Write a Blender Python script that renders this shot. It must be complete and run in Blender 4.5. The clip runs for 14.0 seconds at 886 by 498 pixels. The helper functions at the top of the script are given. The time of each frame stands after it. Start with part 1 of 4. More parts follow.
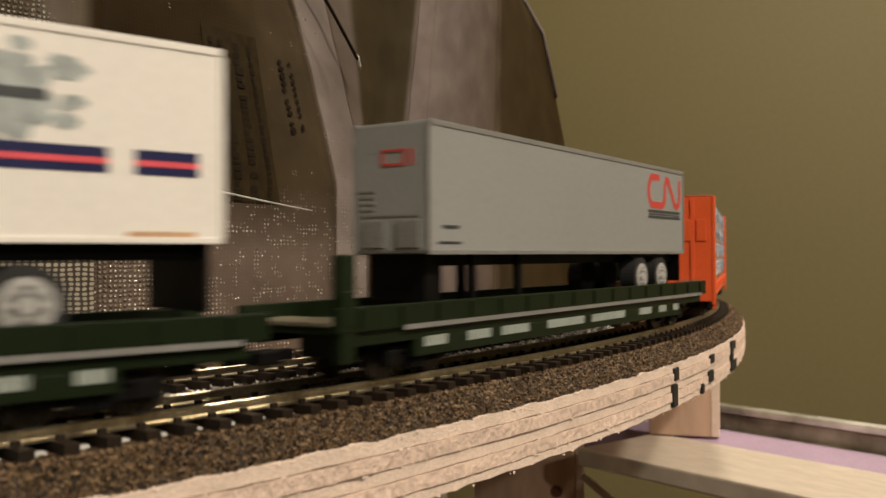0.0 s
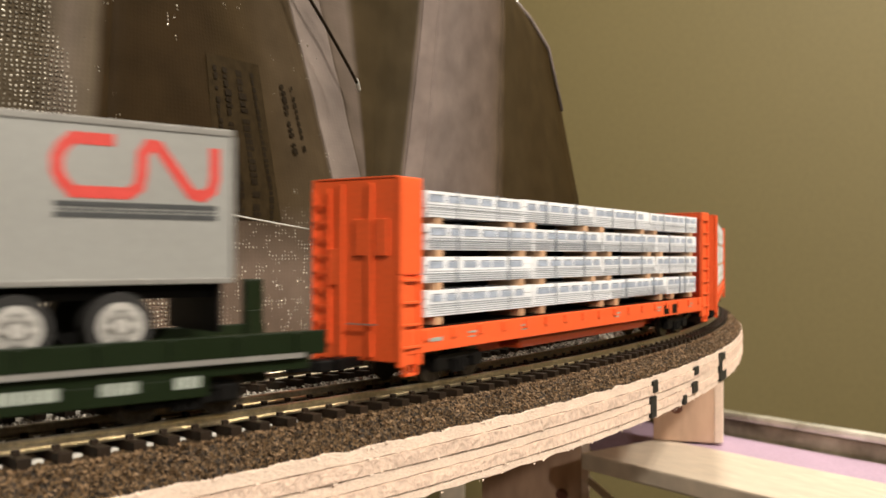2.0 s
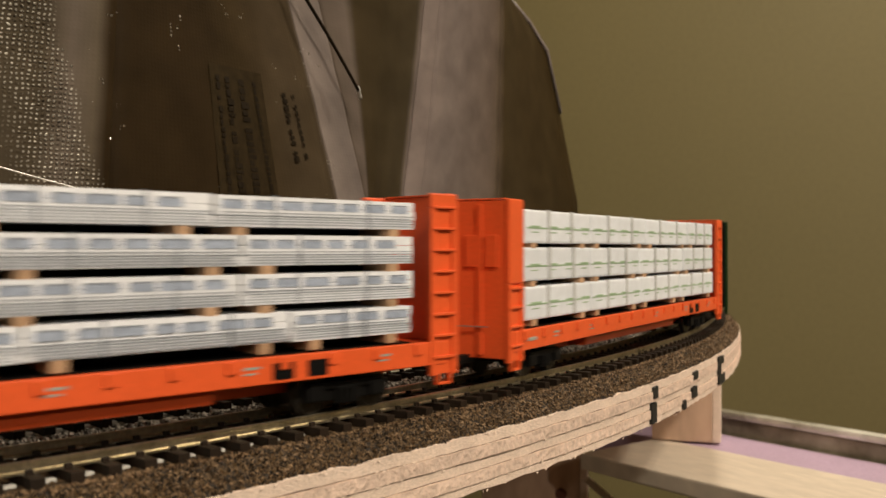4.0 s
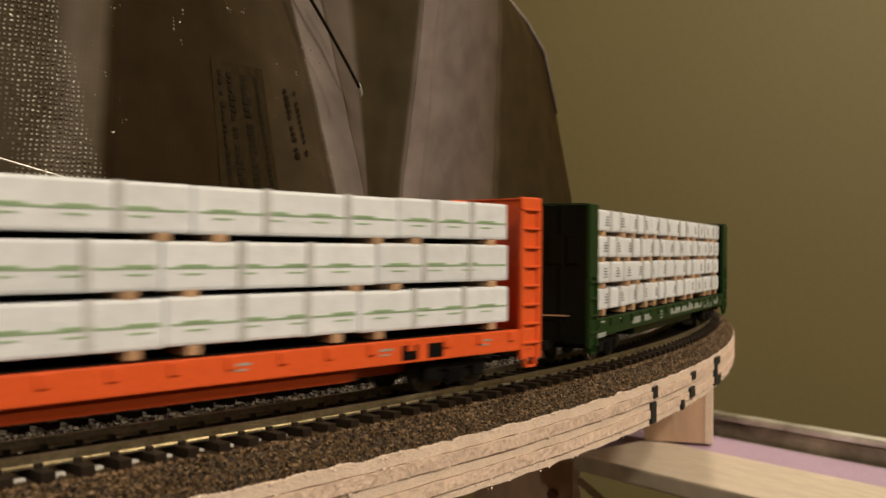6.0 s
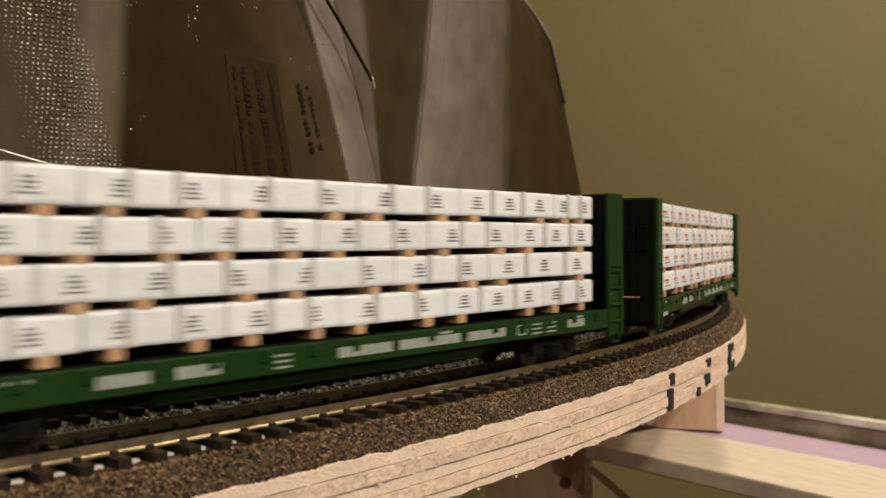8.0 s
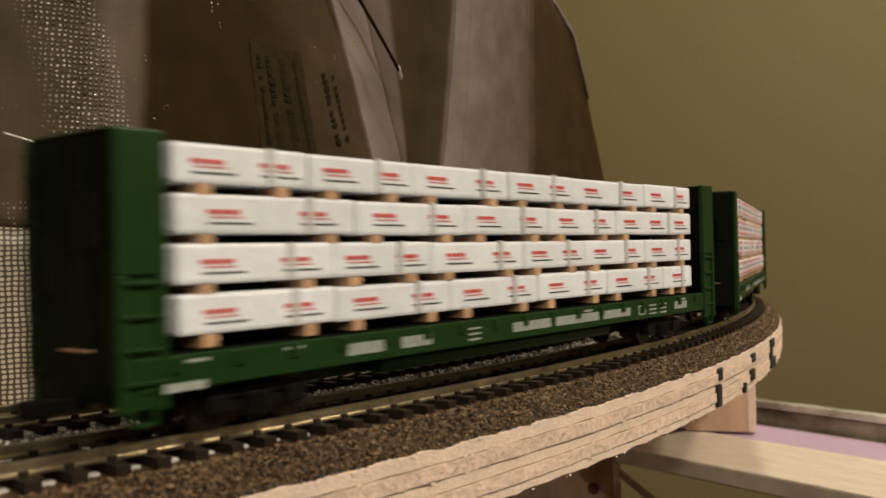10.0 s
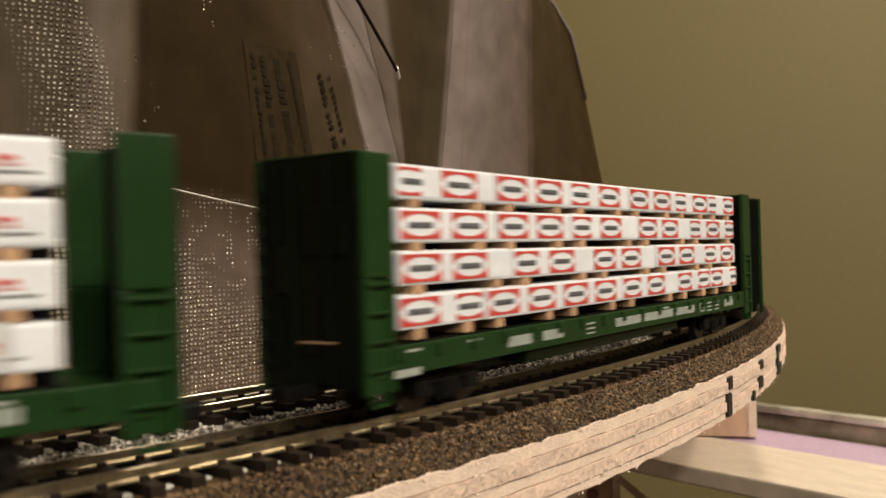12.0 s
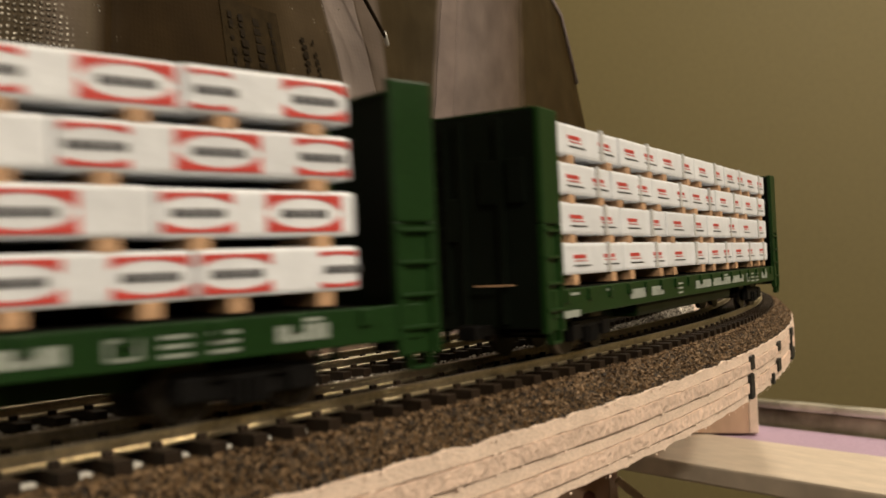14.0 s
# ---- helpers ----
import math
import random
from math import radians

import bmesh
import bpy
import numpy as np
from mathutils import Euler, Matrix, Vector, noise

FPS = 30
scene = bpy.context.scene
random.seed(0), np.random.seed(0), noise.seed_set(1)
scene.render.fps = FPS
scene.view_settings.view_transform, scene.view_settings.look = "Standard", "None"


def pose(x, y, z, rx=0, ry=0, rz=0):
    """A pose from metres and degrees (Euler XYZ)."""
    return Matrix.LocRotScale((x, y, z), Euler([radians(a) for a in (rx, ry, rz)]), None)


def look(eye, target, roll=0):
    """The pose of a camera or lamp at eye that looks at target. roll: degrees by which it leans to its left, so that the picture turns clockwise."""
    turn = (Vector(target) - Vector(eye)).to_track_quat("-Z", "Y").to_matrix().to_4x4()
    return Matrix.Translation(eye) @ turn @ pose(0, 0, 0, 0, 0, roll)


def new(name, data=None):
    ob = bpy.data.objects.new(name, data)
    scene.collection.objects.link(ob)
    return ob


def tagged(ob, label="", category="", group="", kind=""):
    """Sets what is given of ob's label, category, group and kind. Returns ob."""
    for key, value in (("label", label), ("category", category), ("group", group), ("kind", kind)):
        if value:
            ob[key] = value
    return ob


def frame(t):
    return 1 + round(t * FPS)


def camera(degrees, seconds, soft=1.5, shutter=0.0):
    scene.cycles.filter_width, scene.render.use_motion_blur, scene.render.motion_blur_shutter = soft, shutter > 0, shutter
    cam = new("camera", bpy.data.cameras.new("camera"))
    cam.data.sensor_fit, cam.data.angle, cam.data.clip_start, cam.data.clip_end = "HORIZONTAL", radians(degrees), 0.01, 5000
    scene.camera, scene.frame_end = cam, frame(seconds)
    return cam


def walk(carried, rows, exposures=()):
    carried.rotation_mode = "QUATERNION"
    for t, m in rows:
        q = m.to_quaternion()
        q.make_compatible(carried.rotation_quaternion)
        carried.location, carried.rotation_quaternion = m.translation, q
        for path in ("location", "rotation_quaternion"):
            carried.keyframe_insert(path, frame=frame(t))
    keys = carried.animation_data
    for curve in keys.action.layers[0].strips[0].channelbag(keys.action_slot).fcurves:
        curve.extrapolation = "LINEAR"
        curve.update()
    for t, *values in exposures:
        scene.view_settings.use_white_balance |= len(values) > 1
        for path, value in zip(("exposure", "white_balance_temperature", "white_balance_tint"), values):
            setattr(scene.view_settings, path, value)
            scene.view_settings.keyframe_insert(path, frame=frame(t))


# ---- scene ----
# ---------------------------------------------------------------- camera
FOV = 50.77
WALK = [
    (0.0, -0.0046, 0.0237, 0.0295, -0.88, 0.46, 0.34),
    (0.5, 0.0037, 0.0171, 0.0324, 0.23, 0.39, -0.16),
    (1.0, 0.0086, 0.0075, 0.0350, 0.82, 0.41, -0.58),
    (1.5, 0.0101, 0.0071, 0.0359, 0.94, 0.38, -0.32),
    (2.0, 0.0103, 0.0048, 0.0363, 0.93, 0.37, -0.05),
    (2.5, 0.0104, -0.0005, 0.0391, 0.96, 0.24, -0.01),
    (5.0, 0.0053, 0.0036, 0.0417, 0.36, 0.01, -0.08),
    (5.5, 0.0039, 0.0027, 0.0394, 0.11, 0.05, -0.38),
    (6.0, 0.0025, 0.0029, 0.0403, -0.12, 0.09, -0.40),
    (6.5, -0.0003, 0.0019, 0.0394, -0.16, 0.05, -0.37),
    (7.0, 0.0035, -0.0003, 0.0401, 0.04, -0.31, -0.17),
    (7.5, 0.0000, 0.0000, 0.0404, 0.00, -0.42, 0.15),
    (10.0, -0.0132, 0.0161, 0.0337, 0.50, 0.23, 1.39),
    (10.5, -0.0191, 0.0205, 0.0323, 0.30, 0.41, 1.51),
    (11.0, -0.0182, 0.0197, 0.0334, 0.05, 0.32, 1.31),
    (11.5, -0.0183, 0.0237, 0.0344, -0.12, 0.25, 1.61),
    (12.0, -0.0172, 0.0272, 0.0356, -0.10, 0.28, 1.62),
    (12.5, -0.0167, 0.0304, 0.0315, -0.21, 0.55, 1.48),
    (13.0, -0.0181, 0.0354, 0.0312, -0.59, 0.51, 1.60),
    (13.5, -0.0201, 0.0439, 0.0282, -0.91, 0.51, 1.73),
    (14.0, -0.0240, 0.0544, 0.0227, -1.48, 1.06, 2.57),
]
EXPOSURES = [(0.0, -0.22, 6400, 10), (0.5, 0.35, 6150, 10), (1.0, 0.53, 6100, 10), (1.5, 0.48, 6100, 10), (2.0, 0.43, 6150, 10), (2.5, 0.18, 6100, 10), (5.0, -0.37, 6800, 10), (5.5, -0.45, 6800, 10),
             (6.5, -0.47, 6900, 10), (7.5, -0.17, 6550, 10), (10.0, -0.34, 6550, 10), (11.0, -0.56, 6700, 10), (11.5, -0.42, 6700, 10), (12.0, -0.02, 6450, 10), (12.5, -0.07, 6350, 10), (13.5, -0.35, 6800, 10), (14.0, -0.27, 6700, 10)]
cam = camera(FOV, 14.0, soft=1.5, shutter=0.72)
cam.data.dof.use_dof = True
cam.data.dof.focus_distance = 0.30
cam.data.dof.aperture_fstop = 26.0


def eye_pose(x, y, z, yaw, pitch, roll):
    return pose(x, y, z, 0, 0, yaw) @ pose(0, 0, 0, pitch) @ pose(0, 0, 0, 0, roll) @ pose(0, 0, 0, 90)


walk(cam, [(r[0], eye_pose(*r[1:])) for r in WALK], EXPOSURES)

# ---------------------------------------------------------------- light
world = bpy.data.worlds.new("room_air")
world.use_nodes = True
world.node_tree.nodes["Background"].inputs[0].default_value = (1.0, 0.8, 0.55, 1)
world.node_tree.nodes["Background"].inputs[1].default_value = 0.004
scene.world = world

# four added, unseen ceiling lamps: over aisle, far back, beside track, over bend
# three follow glints and shadows; the far back one is plain fill
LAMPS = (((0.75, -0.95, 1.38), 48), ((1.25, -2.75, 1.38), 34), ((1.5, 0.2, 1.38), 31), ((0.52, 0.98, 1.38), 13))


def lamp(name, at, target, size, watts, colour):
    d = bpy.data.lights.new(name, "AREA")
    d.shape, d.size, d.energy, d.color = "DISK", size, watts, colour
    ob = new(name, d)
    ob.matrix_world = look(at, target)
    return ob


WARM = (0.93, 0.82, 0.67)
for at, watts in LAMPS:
    lamp("added_bulb", at, (0.1, 0.35, 0), 0.24, watts, WARM)


# ---------------------------------------------------------------- materials
def mat(name, base, rough=0.5, metal=0.0, var=0.25, grain=600.0, stain=40.0, bump=0.15, spec=0.5, second=None, kind="noise", stretch=(1, 1, 1), random_tint=0.0, dist=0.0004):
    m = bpy.data.materials.new(name)
    m.use_nodes = True
    nt = m.node_tree
    b = nt.nodes["Principled BSDF"]
    b.inputs["Roughness"].default_value = rough
    b.inputs["Metallic"].default_value = metal
    b.inputs["Specular IOR Level"].default_value = spec
    tc = nt.nodes.new("ShaderNodeTexCoord")
    mp = nt.nodes.new("ShaderNodeMapping")
    mp.inputs["Scale"].default_value = stretch
    nt.links.new(tc.outputs["Object"], mp.inputs[0])
    fine = nt.nodes.new("ShaderNodeTexNoise")
    fine.inputs["Scale"].default_value = grain
    fine.inputs["Detail"].default_value = 4
    big = nt.nodes.new("ShaderNodeTexNoise")
    big.inputs["Scale"].default_value = stain
    big.inputs["Detail"].default_value = 3
    nt.links.new(mp.outputs[0], big.inputs["Vector"])
    nt.links.new(mp.outputs[0], fine.inputs["Vector"])
    src = fine.outputs[0]
    if kind == "cells":
        vor = nt.nodes.new("ShaderNodeTexVoronoi")
        vor.inputs["Scale"].default_value = grain
        nt.links.new(mp.outputs[0], vor.inputs["Vector"])
        sep = nt.nodes.new("ShaderNodeSeparateColor")
        nt.links.new(vor.outputs["Color"], sep.inputs[0])
        src = sep.outputs[0]
    ramp = nt.nodes.new("ShaderNodeValToRGB")
    c2 = second or tuple(c * (1 - var) for c in base)
    e = ramp.color_ramp.elements
    e[0].position, e[1].position = (0.3, 0.7) if kind == "noise" else (0.35, 1.0)
    e[0].color, e[1].color = (*c2, 1), (*base, 1)
    nt.links.new(src, ramp.inputs[0])
    mix = nt.nodes.new("ShaderNodeMix")
    mix.data_type, mix.blend_type = "RGBA", "MULTIPLY"
    mr = nt.nodes.new("ShaderNodeMapRange")
    mr.inputs[1].default_value, mr.inputs[2].default_value = 0.3, 0.7
    mr.inputs[3].default_value, mr.inputs[4].default_value = 1 - var * 0.6, 1.0
    nt.links.new(big.outputs[0], mr.inputs[0])
    mix.inputs[0].default_value = 1.0
    nt.links.new(ramp.outputs[0], mix.inputs[6])
    nt.links.new(mr.outputs[0], mix.inputs[7])
    out = mix.outputs[2]
    if random_tint:
        info = nt.nodes.new("ShaderNodeObjectInfo")
        hsv = nt.nodes.new("ShaderNodeHueSaturation")
        r2 = nt.nodes.new("ShaderNodeMapRange")
        r2.inputs[3].default_value, r2.inputs[4].default_value = 1 - random_tint, 1 + random_tint * 0.5
        nt.links.new(info.outputs["Random"], r2.inputs[0])
        nt.links.new(r2.outputs[0], hsv.inputs["Value"])
        nt.links.new(out, hsv.inputs["Color"])
        out = hsv.outputs[0]
    nt.links.new(out, b.inputs["Base Color"])
    if bump:
        bp = nt.nodes.new("ShaderNodeBump")
        bp.inputs["Strength"].default_value = bump
        bp.inputs["Distance"].default_value = dist
        nt.links.new(src, bp.inputs["Height"])
        nt.links.new(bp.outputs[0], b.inputs["Normal"])
    rr = nt.nodes.new("ShaderNodeMapRange")
    rr.inputs[3].default_value, rr.inputs[4].default_value = max(rough - 0.1, 0.04), min(rough + 0.12, 1)
    nt.links.new(big.outputs[0], rr.inputs[0])
    nt.links.new(rr.outputs[0], b.inputs["Roughness"])
    return m


M_WALL = mat("olive_wall_paint", (0.192, 0.155, 0.062), 0.6, var=0.08, grain=120, stain=3, bump=0.05, dist=0.001)
M_CEIL = mat("ceiling_paint", (0.55, 0.52, 0.46), 0.8, var=0.05, grain=80, stain=3)
M_CARPET = mat("dark_floor", (0.09, 0.06, 0.04), 0.8, var=0.4, grain=200, stain=8)
M_RAIL = mat("nickel_rail", (0.82, 0.72, 0.53), 0.31, 1.0, var=0.3, grain=900, stain=120, bump=0.08)
M_TIE = mat("sleeper_plastic", (0.026, 0.0155, 0.0085), 0.55, spec=0.22, var=0.35, grain=2500, stain=200, bump=0.3, random_tint=0.25)
M_CORK = mat("cork_roadbed", (0.165, 0.098, 0.042), 0.7, spec=0.3, var=0.45, grain=2100, stain=60, bump=1.0, kind="cells", second=(0.016, 0.010, 0.005), dist=0.0008)
M_CRUMB = mat("cork_crumb", (0.27, 0.165, 0.080), 0.7, var=0.5, grain=1600, stain=200, bump=0.5)
M_GRIT = mat("grey_ballast", (0.85, 0.80, 0.70), 0.8, var=0.4, grain=900, stain=90, bump=0.6, kind="cells", second=(0.07, 0.055, 0.04))
M_PLY = mat("plywood_edge", (0.85, 0.67, 0.54), 0.75, var=0.22, grain=900, stain=90, bump=0.5, stretch=(1, 1, 2.5), random_tint=0.08, dist=0.0006)
M_PLYEND = mat("plywood_end_grain", (0.84, 0.63, 0.50), 0.8, var=0.26, grain=520, stain=110, bump=0.9, random_tint=0.08, dist=0.0011)
M_PLYTOP = mat("plywood_face", (0.62, 0.45, 0.28), 0.7, var=0.25, grain=180, stain=20, bump=0.2, stretch=(1, 6, 1))
M_GLUE = mat("glue_line", (0.13, 0.07, 0.035), 0.8, var=0.5, grain=900, stain=60)
M_INK = mat("black_marker", (0.012, 0.014, 0.012), 0.5, var=0.4, grain=900, stain=120)
M_PINE = mat("pine_board", (0.73, 0.62, 0.49), 0.6, var=0.22, grain=60, stain=14, bump=0.15, stretch=(1, 7, 1))
M_RISER = mat("riser_plywood", (0.60, 0.40, 0.28), 0.65, var=0.25, grain=90, stain=18, bump=0.15, stretch=(1, 1, 0.3))
M_FOAM = mat("lilac_foam", (0.50, 0.36, 0.48), 0.75, var=0.15, grain=500, stain=20, bump=0.3)
# pale and dark patches put metal reflections into the colour
M_STEEL = mat("steel_trim", (0.46, 0.42, 0.30), 0.35, 0.4, var=0.5, second=(0.12, 0.10, 0.055), grain=34, stain=26, bump=0.4, dist=0.004)
M_ORANGE = mat("orange_plastic", (0.80, 0.112, 0.026), 0.38, var=0.12, grain=900, stain=60, bump=0.06)
M_GREEN = mat("dark_green_plastic", (0.010, 0.038, 0.0075), 0.4, spec=0.25, var=0.25, grain=900, stain=60, bump=0.06)
# end sheets of the green cars, much darker than M_GREEN
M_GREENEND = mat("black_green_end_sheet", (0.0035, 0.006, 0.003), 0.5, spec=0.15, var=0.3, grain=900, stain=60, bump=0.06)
M_OLIVE = mat("olive_green_plastic", (0.009, 0.016, 0.0055), 0.38, spec=0.22, var=0.25, grain=900, stain=60, bump=0.06)
M_BLACK = mat("black_plastic", (0.004, 0.0035, 0.003), 0.55, spec=0.15, var=0.3, grain=900, stain=60)
M_WHEEL = mat("wheel_steel", (0.10, 0.085, 0.07), 0.4, 0.9, var=0.4, grain=900, stain=200)
M_WRAP = mat("white_lumber_wrap", (0.76, 0.785, 0.82), 0.42, var=0.09, grain=230, stain=90, bump=0.4, random_tint=0.07, dist=0.0008)
M_SEAM = mat("grey_strap", (0.56, 0.56, 0.55), 0.5, var=0.2, grain=700, stain=90)
M_LUMBER = mat("planed_lumber", (0.84, 0.85, 0.88), 0.5, var=0.12, grain=500, stain=60, bump=0.1, random_tint=0.06)
M_BLUE = mat("blue_grey_print", (0.44, 0.50, 0.62), 0.5, var=0.35, grain=500, stain=150)
M_DIM = mat("slate_print", (0.26, 0.29, 0.34), 0.5, var=0.3, grain=900, stain=150)
M_PRINTBLACK = mat("black_print", (0.055, 0.058, 0.06), 0.5, var=0.3, grain=900, stain=150)
M_PRINTRED = mat("red_print", (0.58, 0.060, 0.048), 0.45, var=0.15, grain=900, stain=150)
M_PRINTGREEN = mat("green_print", (0.33, 0.47, 0.28), 0.5, var=0.2, grain=900, stain=150)
M_LETTER = mat("white_lettering", (0.38, 0.42, 0.37), 0.5, var=0.3, grain=1500, stain=200)
M_BLOCK = mat("timber_block", (0.60, 0.36, 0.20), 0.7, var=0.3, grain=900, stain=120, bump=0.2, random_tint=0.2)
M_TRAILER = mat("silver_trailer_paint", (0.31, 0.31, 0.295), 0.42, 0.15, var=0.08, grain=500, stain=30, bump=0.03)
M_TRIM = mat("grey_trim", (0.33, 0.32, 0.30), 0.4, 0.4, var=0.2, grain=900, stain=90)
M_CREAM = mat("white_trailer_paint", (0.80, 0.75, 0.68), 0.4, var=0.06, grain=500, stain=30, bump=0.03)
M_NAVY = mat("navy_stripe", (0.012, 0.014, 0.07), 0.4, var=0.15, grain=900, stain=90)
M_PINK = mat("red_stripe", (0.75, 0.10, 0.12), 0.4, var=0.15, grain=900, stain=90)
M_GREYPRINT = mat("grey_map_print", (0.42, 0.45, 0.43), 0.45, var=0.3, grain=300, stain=150)
M_CHROME = mat("chrome_hub", (0.74, 0.72, 0.69), 0.28, 0.45, var=0.25, grain=500, stain=40, bump=0.2)
M_TYRE = mat("black_tyre", (0.012, 0.011, 0.010), 0.7, var=0.3, grain=1500, stain=200, bump=0.2)
M_WHITE = mat("white_block_paint", (0.82, 0.80, 0.75), 0.5, var=0.1, grain=700, stain=90)
M_CARD = mat("dark_box_print", (0.016, 0.010, 0.004), 0.6, spec=0.1, var=0.3, grain=900, stain=80)
M_LABEL = mat("faded_label", (0.033, 0.022, 0.0095), 0.6, spec=0.05, var=0.3, grain=300, stain=60)
# pale patches stand in for bright reflections along the bead
M_BEAD = mat("reflection_bead", (0.95, 0.92, 0.82), 0.28, 0.3, var=0.4, second=(0.30, 0.27, 0.18), grain=24, stain=14, bump=0.5, dist=0.006)
# glossy webs, with lamp glints put into the pale grey
M_SLICK = mat("pale_glint_web", (0.62, 0.60, 0.55), 0.25, var=0.2, grain=900, stain=200)
M_KNOT = mat("brown_knot", (0.16, 0.05, 0.025), 0.6, var=0.4, grain=300, stain=120)
M_GREYINK = mat("grey_print", (0.17, 0.17, 0.18), 0.5, var=0.4, grain=900, stain=150)
M_CORD = mat("bright_cord", (0.7, 0.68, 0.62), 0.3, 0.6, var=0.2, grain=900, stain=90)
M_SHADE = bpy.data.materials.new("lamp_glass")
M_SHADE.use_nodes = True
M_SHADE.node_tree.nodes["Principled BSDF"].inputs["Emission Color"].default_value = (1, 0.76, 0.46, 1)
M_SHADE.node_tree.nodes["Principled BSDF"].inputs["Emission Strength"].default_value = 4.0


def bag_material(name, base, rough, coat, mesh=False):
    m = mat(name, base, rough, 0.0, var=0.22, grain=300, stain=22, bump=0)
    nt = m.node_tree
    b = nt.nodes["Principled BSDF"]
    tc = nt.nodes.new("ShaderNodeUVMap")
    weave = []
    for axis in ("X", "Y"):
        w = nt.nodes.new("ShaderNodeTexWave")
        w.bands_direction = axis
        w.inputs["Scale"].default_value = 150 if axis == "X" else 210
        w.inputs["Distortion"].default_value = 2.0
        w.inputs["Detail Scale"].default_value = 1.2
        nt.links.new(tc.outputs[0], w.inputs["Vector"])
        weave.append(w)
    mul = nt.nodes.new("ShaderNodeMath")
    mul.operation = "MULTIPLY"
    nt.links.new(weave[0].outputs["Fac"], mul.inputs[0])
    nt.links.new(weave[1].outputs["Fac"], mul.inputs[1])
    bp = nt.nodes.new("ShaderNodeBump")
    bp.inputs["Strength"].default_value = 1.0
    bp.inputs["Distance"].default_value = 0.005
    nt.links.new(mul.outputs[0], bp.inputs["Height"])
    b.inputs["Coat Weight"].default_value = coat
    b.inputs["Coat Roughness"].default_value = 0.12
    nt.links.new(bp.outputs[0], b.inputs["Coat Normal"])
    if mesh:
        # open weave: pale threads over the dark gaps
        old = b.inputs["Base Color"].links[0].from_socket
        mx = nt.nodes.new("ShaderNodeMix")
        mx.data_type = "RGBA"
        mr = nt.nodes.new("ShaderNodeMapRange")
        mr.inputs[1].default_value, mr.inputs[2].default_value = 0.12, 0.3
        nt.links.new(mul.outputs[0], mr.inputs[0])
        nt.links.new(mr.outputs[0], mx.inputs[0])
        mx.inputs[6].default_value = (0.03, 0.022, 0.012, 1)
        nt.links.new(old, mx.inputs[7])
        nt.links.new(mx.outputs[2], b.inputs["Base Color"])
    return m


def shaded_film():
    """Thin woven film: its tones carry doubled film and the painted shade of folds, hems are paler; a band of glints is
    painted on the weave.
    """
    m = bpy.data.materials.new("smoky_woven_film")
    m.use_nodes = True
    nt = m.node_tree
    b = nt.nodes["Principled BSDF"]
    link = nt.links.new

    def node(kind, **sockets):
        q = nt.nodes.new(kind)
        for name, value in sockets.items():
            q.inputs[name].default_value = value
        return q

    def maths(op, a, c=None):
        q = nt.nodes.new("ShaderNodeMath")
        q.operation = op
        for slot, v in zip(q.inputs, (a, c)):
            if v is None:
                continue
            if isinstance(v, (int, float)):
                slot.default_value = v
            else:
                link(v, slot)
        return q.outputs[0]

    fold_uv, weave_uv = nt.nodes.new("ShaderNodeUVMap"), nt.nodes.new("ShaderNodeUVMap")
    fold_uv.uv_map, weave_uv.uv_map = "fold_uv", "weave"
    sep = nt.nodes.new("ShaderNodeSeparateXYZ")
    link(fold_uv.outputs[0], sep.inputs[0])
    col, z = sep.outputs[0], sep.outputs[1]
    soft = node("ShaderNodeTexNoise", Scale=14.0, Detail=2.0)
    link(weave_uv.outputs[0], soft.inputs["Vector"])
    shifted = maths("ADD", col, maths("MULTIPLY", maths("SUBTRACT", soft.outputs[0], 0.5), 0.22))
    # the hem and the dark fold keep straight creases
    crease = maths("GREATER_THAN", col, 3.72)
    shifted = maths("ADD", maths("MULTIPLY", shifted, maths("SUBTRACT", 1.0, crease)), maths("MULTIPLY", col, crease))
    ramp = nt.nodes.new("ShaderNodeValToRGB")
    # tones run dark and pale with the folds: shade painted into the colour
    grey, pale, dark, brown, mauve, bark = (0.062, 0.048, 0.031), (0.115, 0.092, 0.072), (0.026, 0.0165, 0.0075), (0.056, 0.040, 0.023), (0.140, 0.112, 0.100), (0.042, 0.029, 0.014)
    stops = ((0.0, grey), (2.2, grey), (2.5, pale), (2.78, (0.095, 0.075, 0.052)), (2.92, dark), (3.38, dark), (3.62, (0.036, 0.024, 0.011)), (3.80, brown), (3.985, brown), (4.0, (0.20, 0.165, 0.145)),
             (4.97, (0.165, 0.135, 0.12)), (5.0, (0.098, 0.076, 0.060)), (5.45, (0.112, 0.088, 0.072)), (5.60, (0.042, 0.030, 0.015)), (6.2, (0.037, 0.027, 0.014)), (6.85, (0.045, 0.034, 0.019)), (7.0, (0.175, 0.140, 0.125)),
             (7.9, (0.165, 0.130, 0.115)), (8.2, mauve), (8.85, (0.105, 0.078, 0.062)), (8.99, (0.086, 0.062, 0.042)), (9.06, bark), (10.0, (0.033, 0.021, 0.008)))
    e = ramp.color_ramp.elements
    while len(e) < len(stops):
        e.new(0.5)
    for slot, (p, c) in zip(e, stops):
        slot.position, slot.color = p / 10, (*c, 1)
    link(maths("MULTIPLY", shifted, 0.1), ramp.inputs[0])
    # mottled dust on the film
    dust = node("ShaderNodeTexNoise", Scale=55.0, Detail=5.0)
    link(weave_uv.outputs[0], dust.inputs["Vector"])
    mr = nt.nodes.new("ShaderNodeMapRange")
    mr.inputs[1].default_value, mr.inputs[2].default_value = 0.3, 0.7
    mr.inputs[3].default_value, mr.inputs[4].default_value = 0.78, 1.15
